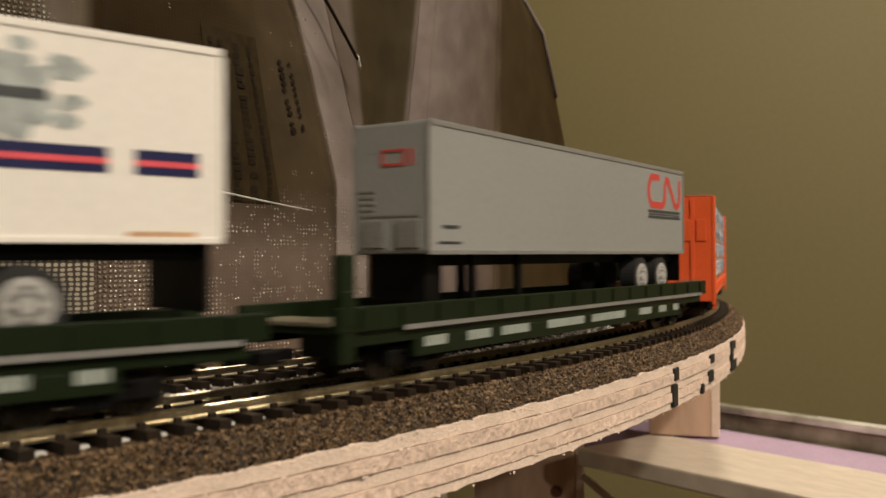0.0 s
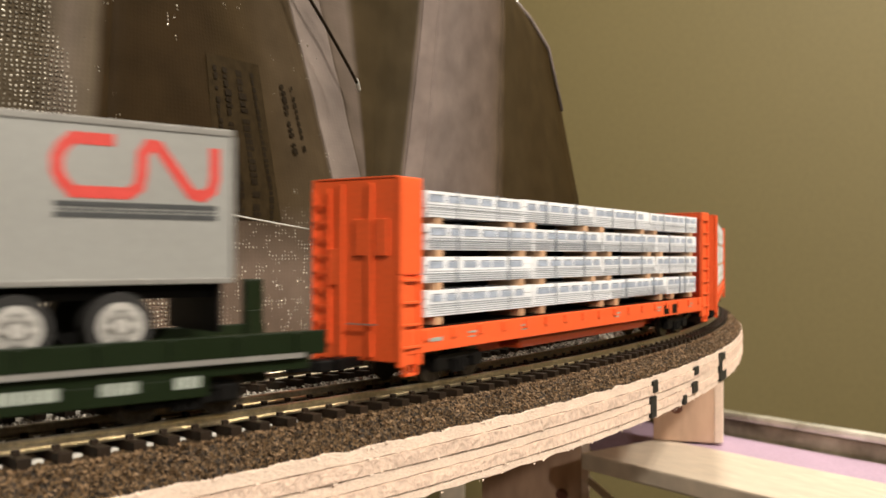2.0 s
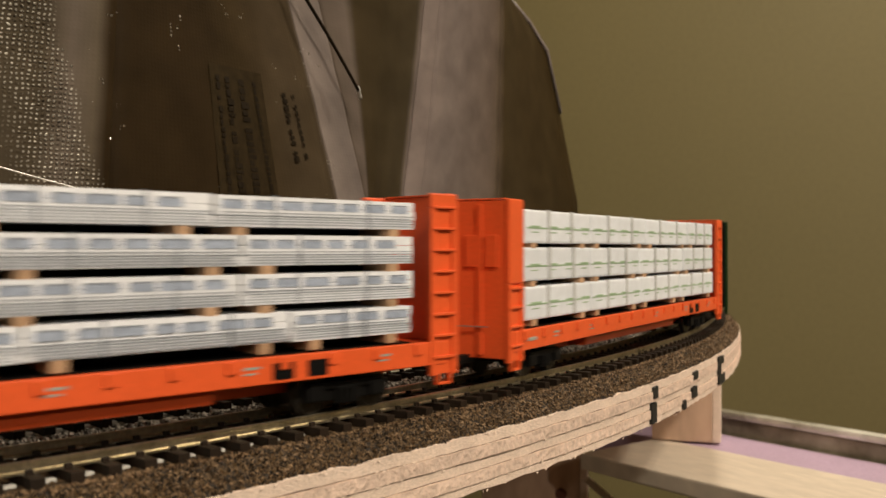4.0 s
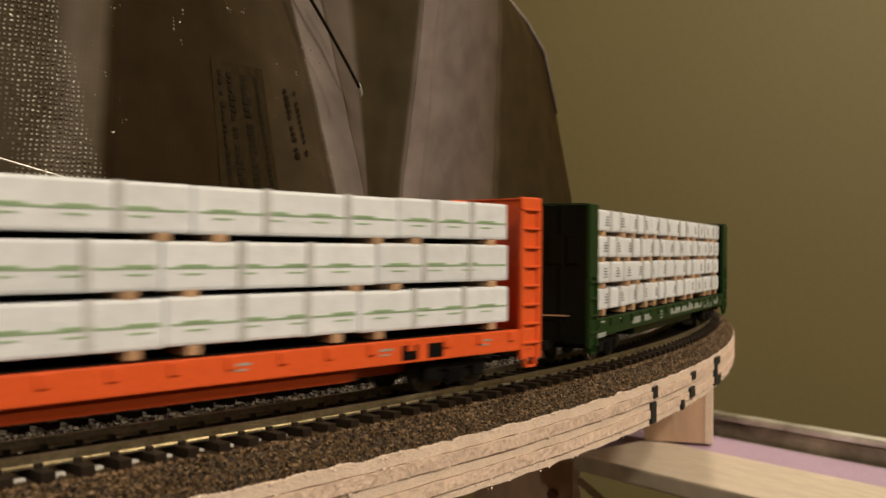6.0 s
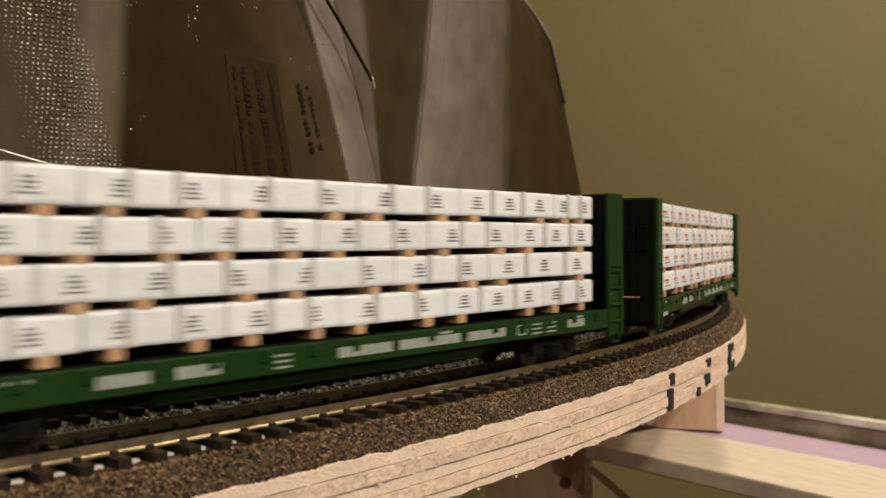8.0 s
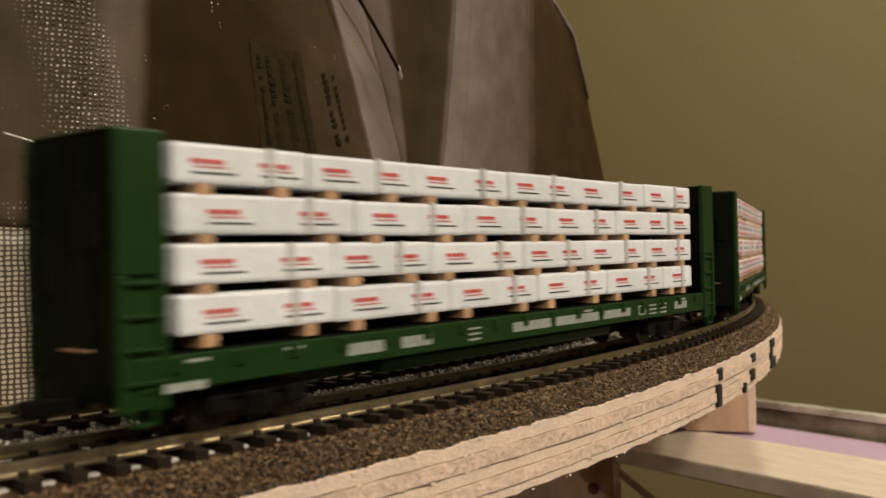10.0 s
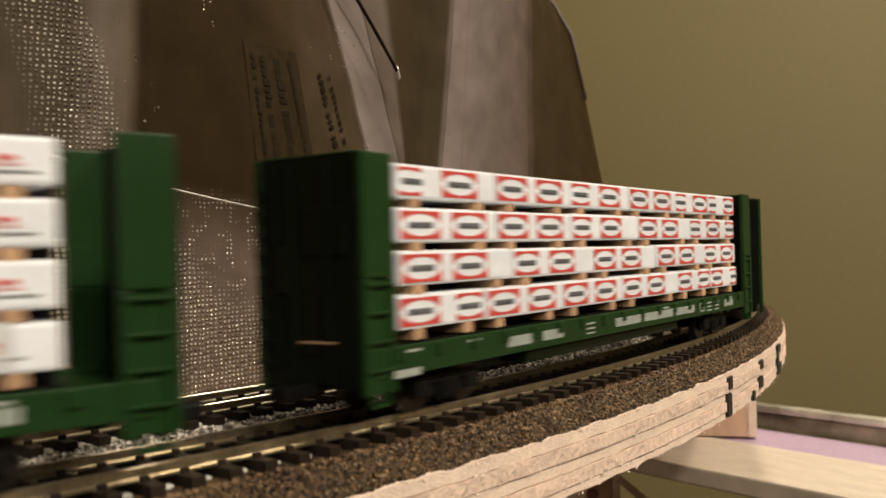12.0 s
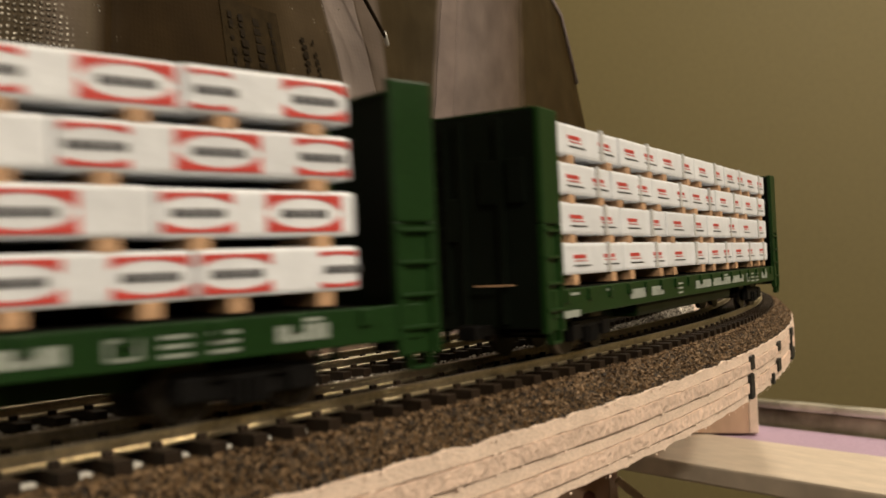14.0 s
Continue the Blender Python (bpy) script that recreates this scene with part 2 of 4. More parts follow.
    link(dust.outputs[0], mr.inputs[0])
    mix = nt.nodes.new("ShaderNodeMix")
    mix.data_type, mix.blend_type = "RGBA", "MULTIPLY"
    mix.inputs[0].default_value = 1.0
    # the left columns turn to one paler brown towards the bottom
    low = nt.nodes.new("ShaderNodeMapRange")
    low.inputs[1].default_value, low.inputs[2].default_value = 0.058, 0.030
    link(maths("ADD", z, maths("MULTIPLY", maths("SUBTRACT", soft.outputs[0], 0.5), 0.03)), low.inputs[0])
    low_tone = nt.nodes.new("ShaderNodeMix")
    low_tone.data_type = "RGBA"
    link(maths("MULTIPLY", low.outputs[0], maths("LESS_THAN", col, 3.99)), low_tone.inputs[0])
    link(ramp.outputs[0], low_tone.inputs[6])
    low_tone.inputs[7].default_value = (0.115, 0.085, 0.066, 1)
    link(low_tone.outputs[2], mix.inputs[6])
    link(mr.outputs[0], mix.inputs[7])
    # the weave
    waves = []
    for axis, scale in (("X", 185), ("Y", 205)):
        w = node("ShaderNodeTexWave", Scale=scale, Distortion=3.2)
        w.bands_direction = axis
        w.inputs["Detail Scale"].default_value = 1.2
        link(weave_uv.outputs[0], w.inputs["Vector"])
        waves.append(w.outputs["Fac"])
    cloth = maths("MULTIPLY", waves[0], waves[1])
    # painted glints: a band leaning across the first panel, lone flecks elsewhere
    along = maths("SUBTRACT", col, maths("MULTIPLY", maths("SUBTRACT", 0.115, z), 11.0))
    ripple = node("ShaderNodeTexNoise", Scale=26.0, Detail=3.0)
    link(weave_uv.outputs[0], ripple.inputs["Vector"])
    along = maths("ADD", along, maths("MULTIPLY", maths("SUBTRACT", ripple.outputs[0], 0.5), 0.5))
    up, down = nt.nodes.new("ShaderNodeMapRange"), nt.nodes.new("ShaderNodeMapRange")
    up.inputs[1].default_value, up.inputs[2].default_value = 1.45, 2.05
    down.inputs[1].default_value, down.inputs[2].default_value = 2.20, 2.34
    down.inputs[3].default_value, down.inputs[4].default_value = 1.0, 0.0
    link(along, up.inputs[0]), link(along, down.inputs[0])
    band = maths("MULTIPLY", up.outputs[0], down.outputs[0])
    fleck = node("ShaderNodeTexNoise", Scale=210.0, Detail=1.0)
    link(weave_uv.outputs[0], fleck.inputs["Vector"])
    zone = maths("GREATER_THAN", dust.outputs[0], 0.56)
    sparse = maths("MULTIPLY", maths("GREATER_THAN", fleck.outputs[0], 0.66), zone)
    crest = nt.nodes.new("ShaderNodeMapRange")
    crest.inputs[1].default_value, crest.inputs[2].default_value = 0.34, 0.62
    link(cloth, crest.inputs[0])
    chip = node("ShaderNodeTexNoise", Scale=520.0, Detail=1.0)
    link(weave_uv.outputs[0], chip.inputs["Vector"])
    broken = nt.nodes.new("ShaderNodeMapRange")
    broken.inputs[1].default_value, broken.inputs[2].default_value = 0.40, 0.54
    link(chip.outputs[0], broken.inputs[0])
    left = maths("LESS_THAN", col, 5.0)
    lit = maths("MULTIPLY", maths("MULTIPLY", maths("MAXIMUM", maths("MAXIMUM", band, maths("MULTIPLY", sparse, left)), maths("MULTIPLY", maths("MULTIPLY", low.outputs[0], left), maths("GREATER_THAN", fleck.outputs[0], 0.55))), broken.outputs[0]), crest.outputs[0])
    # the glints are pale metal mixed into the film colour
    glint_mix = nt.nodes.new("ShaderNodeMix")
    glint_mix.data_type = "RGBA"
    link(lit, glint_mix.inputs[0])
    link(mix.outputs[2], glint_mix.inputs[6])
    glint_mix.inputs[7].default_value = (0.62, 0.58, 0.50, 1)
    link(glint_mix.outputs[2], b.inputs["Base Color"])
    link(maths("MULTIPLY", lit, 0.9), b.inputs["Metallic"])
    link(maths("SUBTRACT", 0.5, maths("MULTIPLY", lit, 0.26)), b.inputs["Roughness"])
    bp = node("ShaderNodeBump", Strength=1.0, Distance=0.0011)
    link(maths("MULTIPLY", cloth, maths("ADD", maths("MULTIPLY", maths("MAXIMUM", band, lit), fleck.outputs[0]), 0.025)), bp.inputs["Height"])
    link(bp.outputs[0], b.inputs["Normal"])
    b.inputs["Specular IOR Level"].default_value = 0.03
    return m


M_BAG = shaded_film()
# pale film whose colour holds the sheen of the bag's edge
M_BAG_SHEEN = bag_material("pale_sheen_film", (0.25, 0.21, 0.20), 0.35, 0.6)
M_BAG_MESH = bag_material("open_mesh", (0.40, 0.35, 0.27), 0.5, 0.8, True)

# ---------------------------------------------------------------- mesh helpers (millimetres in, metres out)
MM = 0.001


def mesh_of(name, bm, material, smooth=False):
    bmesh.ops.scale(bm, vec=(MM, MM, MM), verts=bm.verts)
    bmesh.ops.recalc_face_normals(bm, faces=bm.faces)
    me = bpy.data.meshes.new(name)
    bm.to_mesh(me)
    bm.free()
    me.materials.append(material)
    if smooth:
        me.polygons.foreach_set("use_smooth", [True] * len(me.polygons))
    return me


def part(name, bm, material, parent=None, label="", at=None, smooth=False):
    ob = new(name, bm if isinstance(bm, bpy.types.Mesh) else mesh_of(name, bm, material, smooth))
    ob.parent = parent
    if at is not None:
        ob.matrix_basis = at
    if label:
        tagged(ob, label)
    return ob


def box(bm, x0, x1, y0, y1, z0, z1, bevel=0.0):
    vs = [bm.verts.new((x, y, z)) for x in (x0, x1) for y in (y0, y1) for z in (z0, z1)]
    fs = [bm.faces.new([vs[i] for i in q]) for q in ((0, 1, 3, 2), (4, 6, 7, 5), (0, 4, 5, 1), (2, 3, 7, 6), (0, 2, 6, 4), (1, 5, 7, 3))]
    if bevel:
        es = list({e for f in fs for e in f.edges})
        bmesh.ops.bevel(bm, geom=es, offset=bevel, segments=2, affect="EDGES", profile=0.6)
    return bm


def a_box(x0, x1, y0, y1, z0, z1, bevel=0.0):
    return box(bmesh.new(), x0, x1, y0, y1, z0, z1, bevel)


def cyl(bm, radius, y0, y1, at=(0, 0), seg=20, hole=0.0, z_axis=False):
    """A disc or tube about the y axis (or z) through at."""
    rings = []
    for r, y in ((radius, y0), (radius, y1)):
        ring = []
        for i in range(seg):
            a = 2 * math.pi * i / seg
            u, w = at[0] + r * math.cos(a), at[1] + r * math.sin(a)
            ring.append(bm.verts.new((u, w, y) if z_axis else (u, y, w)))
        rings.append(ring)
    for i in range(seg):
        j = (i + 1) % seg
        bm.faces.new((rings[0][i], rings[0][j], rings[1][j], rings[1][i]))
    bm.faces.new(rings[0])
    bm.faces.new(rings[1])
    return bm


def plate(bm, x0, x1, z0, z1, y):
    """A thin print lying on a side wall that faces -y."""
    return box(bm, x0, x1, y - 0.12, y + 0.05, z0, z1)


# ---------------------------------------------------------------- the curve of the track
CX, CY = -0.7808, 0.8946
RC = 0.99145          # radius of the outer track's centre line
OMEGA = 0.1217        # the train's usual angular speed
PROGRESS = ((0.0, 0.0193), (0.5, 0.0780), (1.5, 0.2033), (5.0, 0.6085), (7.5, 0.9128), (12.5, 1.5207), (14.0, 1.6976))  # angle run by the train


def run(t):
    return float(np.interp(t, [q[0] for q in PROGRESS], [q[1] for q in PROGRESS]))



def on_ring(a, r, z):
    return (CX * 1000 + r * math.cos(a), CY * 1000 + r * math.sin(a), z)


def sweep(bm, section, a0, a1, n, closed=True, wobble=None):
    """Carry a section of (radius, height) in mm along the curve."""
    rows = []
    for i in range(n + 1):
        a = a0 + (a1 - a0) * i / n
        row = []
        for k, (r, z) in enumerate(section):
            dr, dz = wobble(i, k) if wobble else (0, 0)
            row.append(bm.verts.new(on_ring(a, r + dr, z + dz)))
        rows.append(row)
    m = len(section)
    for i in range(n):
        for k in range(m if closed else m - 1):
            l = (k + 1) % m
            bm.faces.new((rows[i][k], rows[i][l], rows[i + 1][l], rows[i + 1][k]))
    if closed:
        bm.faces.new(rows[0])
        bm.faces.new(rows[-1])
    return bm


A0, A1 = -3.05, 1.65
RCM = RC * 1000

# ---------------------------------------------------------------- room
def slab(name, x0, x1, y0, y1, z0, z1, material, label, category):
    ob = part(name, a_box(x0, x1, y0, y1, z0, z1), material)
    return tagged(ob, label, category, kind="structure")


slab("floor", -2600, 2600, -3600, 3400, -960, -910, M_CARPET, "dark brown room floor below the layout", "floor")
slab("ceiling", -2600, 2600, -3600, 3400, 1500, 1550, M_CEIL, "plain pale painted ceiling", "ceiling")
slab("wall_west", -2650, -2600, -3600, 3400, -910, 1500, M_WALL, "plain olive painted wall", "wall")
slab("wall_south", -2650, 2650, -3650, -3600, -960, 1550, M_WALL, "plain olive painted wall", "wall")
slab("wall_east", 2600, 2650, -3600, 3400, -910, 1500, M_WALL, "plain olive painted wall", "wall")
# the wall that the layout shelf runs along
wall = part("wall_north", a_box(-3600, 2900, 0, 60, -910, 1500), M_WALL, at=pose(0.58, 1.58, 0, 0, 0, -20))
tagged(wall, "plain olive-tan painted wall behind the layout", "wall", kind="structure")


# fixture added around each lamp, out of view
def added_ceiling_lamp(at):
    root = new("added_ceiling_lamp")
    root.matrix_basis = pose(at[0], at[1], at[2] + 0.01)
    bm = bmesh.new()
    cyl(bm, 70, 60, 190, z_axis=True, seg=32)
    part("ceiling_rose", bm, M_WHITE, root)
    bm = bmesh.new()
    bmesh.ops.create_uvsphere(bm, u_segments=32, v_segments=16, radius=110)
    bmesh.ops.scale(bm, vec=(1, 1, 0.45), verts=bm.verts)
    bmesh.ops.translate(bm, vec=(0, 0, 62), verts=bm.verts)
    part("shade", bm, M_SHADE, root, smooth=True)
    tagged(root, "added unseen ceiling lamp of round glowing warm white glass", "lamp", group="ceiling lamps")


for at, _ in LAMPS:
    added_ceiling_lamp(at)

# ---------------------------------------------------------------- shelf under the layout
SHELF = pose(0.2, 0.68, -0.104, 0, 0, -52)      # local x runs along the wall edge
tagged(part("pine_shelf_board", a_box(-56, 178, -86, 0, -12, 0, 1.5), M_PINE, at=SHELF), "pale pine board along the layout shelf", "board")
tagged(part("pine_shelf_board", a_box(179, 420, -86, 0, -12, -0.6, 1.5), M_PINE, at=SHELF), "pale pine board butted against another on the shelf", "board")
tagged(part("foam_sheet", a_box(-420, 420, 1, 55, -22, -1, 1.0), M_FOAM, at=SHELF), "lilac insulation foam sheet beside a pine board", "foam sheet")
strip = new("metal_edge_strip")
strip.matrix_basis = SHELF @ pose(0, 0.060, 0)
part("channel", a_box(-420, 420, 0, 22, -22, 11, 1.5), M_STEEL, strip)
part("bead", a_box(-420, 420, -3, 9, 11.2, 17, 2.4), M_BEAD, strip, "rounded bead with bright reflections put into its colour")
part("lip", a_box(-420, 420, -4, -0.2, -10, -1.5, 1.2), M_STEEL, strip)
tagged(strip, "shiny metal strip along the wall, reflections put into its colour", "metal strip")


def riser(x0, y0, x1, y1, z0, knot):
    """A riser board that carries the track base, from one foot corner to the other."""
    L = math.hypot(x1 - x0, y1 - y0)
    ang = math.degrees(math.atan2(y1 - y0, x1 - x0))
    root = new("riser")
    root.matrix_basis = pose(x0 / 1000, y0 / 1000, 0, 0, 0, ang)
    part("board_face", a_box(0, L - 6, 0, 17, z0, -26.8, 0.6), M_RISER, root)
    part("board_edge", a_box(L - 6, L, -0.3, 17.3, z0, -26.9, 0.8), M_PLY, root, "pale raw cut edge")
    bm = bmesh.new()
    cyl(bm, 4.6, -0.5, 0.4, knot, 18)
    part("knot", bm, M_KNOT, root, "dark red-brown knot")
    tagged(root, "pinkish plywood riser with a pale cut edge", "riser", group="risers under the track")


riser(158, 714, 206, 699, -103, (17, -78))
riser(29, 734, 110, 719, -230, (62, -147))


def brace(p0, p1, half):
    """A thin square stick between two points."""
    d = (Vector(p1) - Vector(p0))
    bm = a_box(0, d.length, -half, half, -half, half, 0.5)
    ob = part("brace", bm, M_PINE, at=Matrix.Translation(Vector(p0) * MM) @ d.to_track_quat("X", "Z").to_matrix().to_4x4())
    return tagged(ob, "thin pale stick bracing the plywood riser", "brace")


brace((108, 712, -133), (178, 706, -193), 2.6)

# ---------------------------------------------------------------- supports below
def post(x, y, z_top, w=38):
    ob = part("bench_post", a_box(-w / 2, w / 2, -w / 2, w / 2, -910, z_top, 1.5), M_PINE, at=pose(x, y, 0))
    return tagged(ob, "plain pine bench post standing on the floor", "post", group="bench posts")


for a in (-2.9, -2.2, -1.5, 0.62, 1.1, 1.55):
    post(CX + (RC - 0.03) * math.cos(a), CY + (RC - 0.03) * math.sin(a), -26.8)
for lx, ly in ((60, 30), (390, 30), (390, -60)):
    q = SHELF @ Vector((lx / 1000, ly / 1000, 0))
    post(q.x, q.y, -126.4 if ly > 0 else -116.4)
bm = bmesh.new()
sweep(bm, [(640, -13), (905, -13), (905, -25), (640, -25)], -1.25, 0.15, 80)
tagged(part("inner_deck", bm, M_PLYTOP), "plain plywood deck inside the track curve", "deck")
for a in (-1.15, -0.2, 0.05):
    post(CX + 0.70 * math.cos(a), CY + 0.70 * math.sin(a), -25.2)

# ---------------------------------------------------------------- track base
rng = random.Random(4)
R_EDGE = RCM + 8.25 + 15.0
R_IN = RCM - 82
base = new("plywood_base")
tagged(base, "curved plywood track base with rough sawn pale edges", "track base")
PLIES = [(-10.6, -13.6), (-13.88, -17.3), (-17.58, -20.4), (-20.68, -24.0), (-24.28, -26.6)]
for k, (zt, zb) in enumerate(PLIES):
    bm = bmesh.new()
    n = 1400
    off = [0.34 * noise.noise((i * 0.6, k * 4.3, 2)) + 0.22 * noise.noise((i * 0.21, k * 7.1, 0)) + 0.12 * noise.noise((i * 0.03, k * 3.3, 5)) for i in range(n + 1)]
    rag = [0.75 * noise.noise((i * 0.35, k * 2.7, 9)) + 0.55 * noise.noise((i * 0.9, k * 5.1, 3)) for i in range(n + 1)]
    shift = (0.05, 0.42, -0.16, 0.38, -0.22)[k]

    def wob(i, j, off=off, rag=rag, k=k, shift=shift):
        if j in (1, 2):
            return (shift + off[i] + (0.25 * rag[i] if j == 1 else 0), rag[i] * (0.9 if k == 0 and j == 1 else 0.8 if k == 4 and j == 2 else 0.2))
        return (0, 0)

    sweep(bm, [(R_IN, zt), (R_EDGE, zt), (R_EDGE, zb), (R_IN, zb)], A0, A1, n, wobble=wob)
    part("ply", bm, M_PLYEND if k % 2 else M_PLY, base)
bm = bmesh.new()
for (zt, zb), (zt2, _) in zip(PLIES, PLIES[1:]):
    sweep(bm, [(R_IN + 1, zb + 0.1), (R_EDGE - 0.5, zb + 0.1), (R_EDGE - 0.5, zt2 - 0.1), (R_IN + 1, zt2 - 0.1)], A0, A1, 500)
tagged(part("glue_line", bm, M_GLUE, base, "thin dark glue lines between plies"), kind="stuff")
# splinters and torn fibres of the saw cut
bm = bmesh.new()
for i in range(700):
    a = rng.uniform(-1.0, -0.15)
    z = rng.choice([-10.6, -13.7, -17.4, -20.5, -24.1, -26.6]) + rng.uniform(-0.4, 0.3)
    x, y, _ = on_ring(a, R_EDGE + 0.25, 0)
    ln, th = rng.uniform(0.4, 2.0), rng.uniform(0.1, 0.35)
    c, s = math.cos(a), math.sin(a)
    pts = [(x, y, z + th), (x - s * ln, y + c * ln, z + rng.uniform(-0.2, 0.2)), (x + c * 0.3, y + s * 0.3, z - rng.uniform(0.1, 0.5)), (x - s * ln * 0.4, y + c * ln * 0.4, z - th)]
    v = [bm.verts.new(q) for q in pts]
    for q in ((0, 1, 2), (0, 2, 3), (1, 3, 2), (0, 3, 1)):
        bm.faces.new([v[j] for j in q])
tagged(part("torn_fibre", bm, M_PLY, base, "torn pale wood fibres"), kind="stuff")


def ink_mark(a, width, z0, z1):
    bm = bmesh.new()
    sweep(bm, [(R_EDGE - 0.5, z0), (R_EDGE + 1.05, z0), (R_EDGE + 1.05, z1), (R_EDGE - 0.5, z1)], a, a + 1.35 * width / R_EDGE, 6,
          wobble=lambda i, j: (0, 0.5 * noise.noise((i * 0.9, j, a * 50))))
    part("marker_stroke", bm, M_INK, base, "smudged black marker stroke")


for a, w, z0, z1 in ((-0.5495, 3.5, -16.5, -12.0), (-0.5515, 3.8, -26.0, -18.0), (-0.494, 5, -16.0, -12.5), (-0.497, 6, -23.5, -19.0), (-0.511, 3, -26.3, -22.5), (-0.441, 5, -25, -11.5), (-0.438, 9, -15.5, -12.0), (-0.436, 10, -25.5, -21.0)):
    ink_mark(a, w, z0, z1)


# ---------------------------------------------------------------- roadbed and rails
def roadbed(name, centre, material, label, out_w, in_w, drop, seed):
    """A cork strip with a rough granular skin."""
    bm = bmesh.new()
    prof = [(-in_w, -drop)] + [(-in_w + 5, -4.8)] + [(x, -4.7) for x in np.arange(-in_w + 6, 14, 4.0)]
    fine = [(x, -4.7) for x in np.arange(14.0, out_w - 5.0, 0.6)]
    n_s = 11
    fine += [(out_w - 5.0 + 5.0 * i / n_s, -4.7 - (drop - 4.7) * (i / n_s) ** 1.1) for i in range(n_s + 1)]
    sec = [(centre + x, z) for x, z in prof + fine]
    first = len(prof)
    r2 = random.Random(seed)

    def skin(i, k):
        if k < 1:
            return (0, 0)
        h = 0.72 if k >= first else 0.25
        return (r2.uniform(-h, h) * 0.7, r2.uniform(-h, h))

    sweep(bm, sec, -1.12, -0.12, 1600, closed=False, wobble=skin)
    root = new(name)
    part("near_stretch", bm, material, root)
    for s0, s1 in ((A0, -1.12), (-0.12, A1)):
        bm = bmesh.new()
        sweep(bm, [sec[0], sec[1], (centre + out_w - 5, -4.7), sec[-1]], s0, s1, 220, closed=False, wobble=lambda i, k: (0, r2.uniform(-0.2, 0.2)))
        part("far_stretch", bm, material, root)
    return tagged(root, label, "roadbed")


roadbed("cork_roadbed", RCM, M_CORK, "brown granular cork roadbed under the outer track", 22.6, 22.0, 10.6, 1)
RI = RCM - 51.0
roadbed("cork_roadbed", RI, M_GRIT, "grey speckled ballast roadbed under the inner track", 22.0, 22.0, 10.4, 2)
# loose crumbs on the slope
bm = bmesh.new()
for i in range(13000):
    a = rng.uniform(-1.0, -0.25)
    u = rng.random()
    r = RCM + 15.2 + u * 7.2
    z = -4.5 - max(0, (r - RCM - 17.6)) * 1.1
    x, y, _ = on_ring(a, r, 0)
    s = rng.uniform(0.3, 0.85)
    v = [bm.verts.new((x + rng.uniform(-s, s), y + rng.uniform(-s, s), z + rng.uniform(-s * 0.4, s))) for _ in range(4)]
    for q in ((0, 1, 2), (0, 2, 3), (0, 3, 1), (1, 3, 2)):
        bm.faces.new([v[j] for j in q])
tagged(part("cork_crumbs", bm, M_CRUMB), "loose brown cork crumbs on the roadbed slope", "crumbs", kind="stuff")

RAIL = [(-0.95, -2.5), (0.95, -2.5), (0.95, -2.1), (0.28, -1.75), (0.28, -0.85), (0.52, -0.65), (0.52, -0.12), (0.36, 0), (-0.36, 0), (-0.52, -0.12), (-0.52, -0.65), (-0.28, -0.85), (-0.28, -1.75), (-0.95, -2.1)]


def tie_mesh(half=14.3):
    bm = bmesh.new()
    box(bm, -half, half, -1.45, 1.45, -5.6, -2.5, 0.18)
    for g in (-8.25, 8.25):
        for s in (-1.25, 1.25):
            box(bm, g + s - 0.5, g + s + 0.5, -0.75, 0.75, -2.6, -1.55, 0.12)
    return mesh_of("sleeper", bm, M_TIE)


def track(name, centre, label, a_from, a_to):
    root = new(name)
    for g in (8.25, -8.25):
        bm = bmesh.new()
        sweep(bm, [(centre + g + x, z) for x, z in RAIL], A0, A1, 700)
        part("rail", bm, M_RAIL, root, "shiny nickel silver rail")
    pitch = 7.76 / (RCM + 8.25)
    phase = PHASE
    me = tie_mesh()
    web = mesh_of("tie_web", a_box(-0.9, 0.9, -1.5, 1.5, -5.2, -4.1, 0.2), M_SLICK)
    far = bmesh.new()
    n0, n1 = int((A0 - phase) / pitch) + 1, int((A1 - phase) / pitch)
    for i in range(n0, n1):
        a = phase + i * pitch
        if a_from < a < a_to:
            x, y, _ = on_ring(a, centre, 0)
            part("sleeper", me, M_TIE, root, at=pose(x / 1000, y / 1000, 0, 0, 0, math.degrees(a)))
            # moulded webs between the sleepers, glints put into their pale grey: each gap under the outer rail, each
            # second one under the inner
            for g in (8.9, -8.25) if i % 2 == 0 else (8.9,):
                if a < -0.6:
                    x, y, _ = on_ring(a + pitch / 2, centre + g, 0)
                    part("tie_web", web, M_SLICK, root, at=pose(x / 1000, y / 1000, 0, 0, 0, math.degrees(a + pitch / 2)))
        else:
            c, s = math.cos(a), math.sin(a)
            vs = [(u, w, z) for u in (-15, 15) for w in (-1.35, 1.35) for z in (-5.6, -2.5)]
            v = [far.verts.new((CX * 1000 + c * (centre + u) - s * w, CY * 1000 + s * (centre + u) + c * w, z)) for u, w, z in vs]
            for q in ((0, 1, 3, 2), (4, 6, 7, 5), (0, 4, 5, 1), (2, 3, 7, 6), (1, 5, 7, 3)):
                far.faces.new([v[j] for j in q])
    tagged(part("sleeper_run", far, M_TIE, root), kind="stuff")
    return tagged(root, label, "track")


PHASE = -0.79651
track("model_track", RCM, "curved model railway track with dark brown sleepers", -1.05, -0.1)
track("model_track", RI, "inner curved model railway track with dark sleepers", -1.0, -0.6)


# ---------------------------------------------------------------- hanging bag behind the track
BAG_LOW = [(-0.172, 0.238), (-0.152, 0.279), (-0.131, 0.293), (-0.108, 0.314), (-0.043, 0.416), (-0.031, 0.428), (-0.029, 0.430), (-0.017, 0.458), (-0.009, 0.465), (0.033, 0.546)]
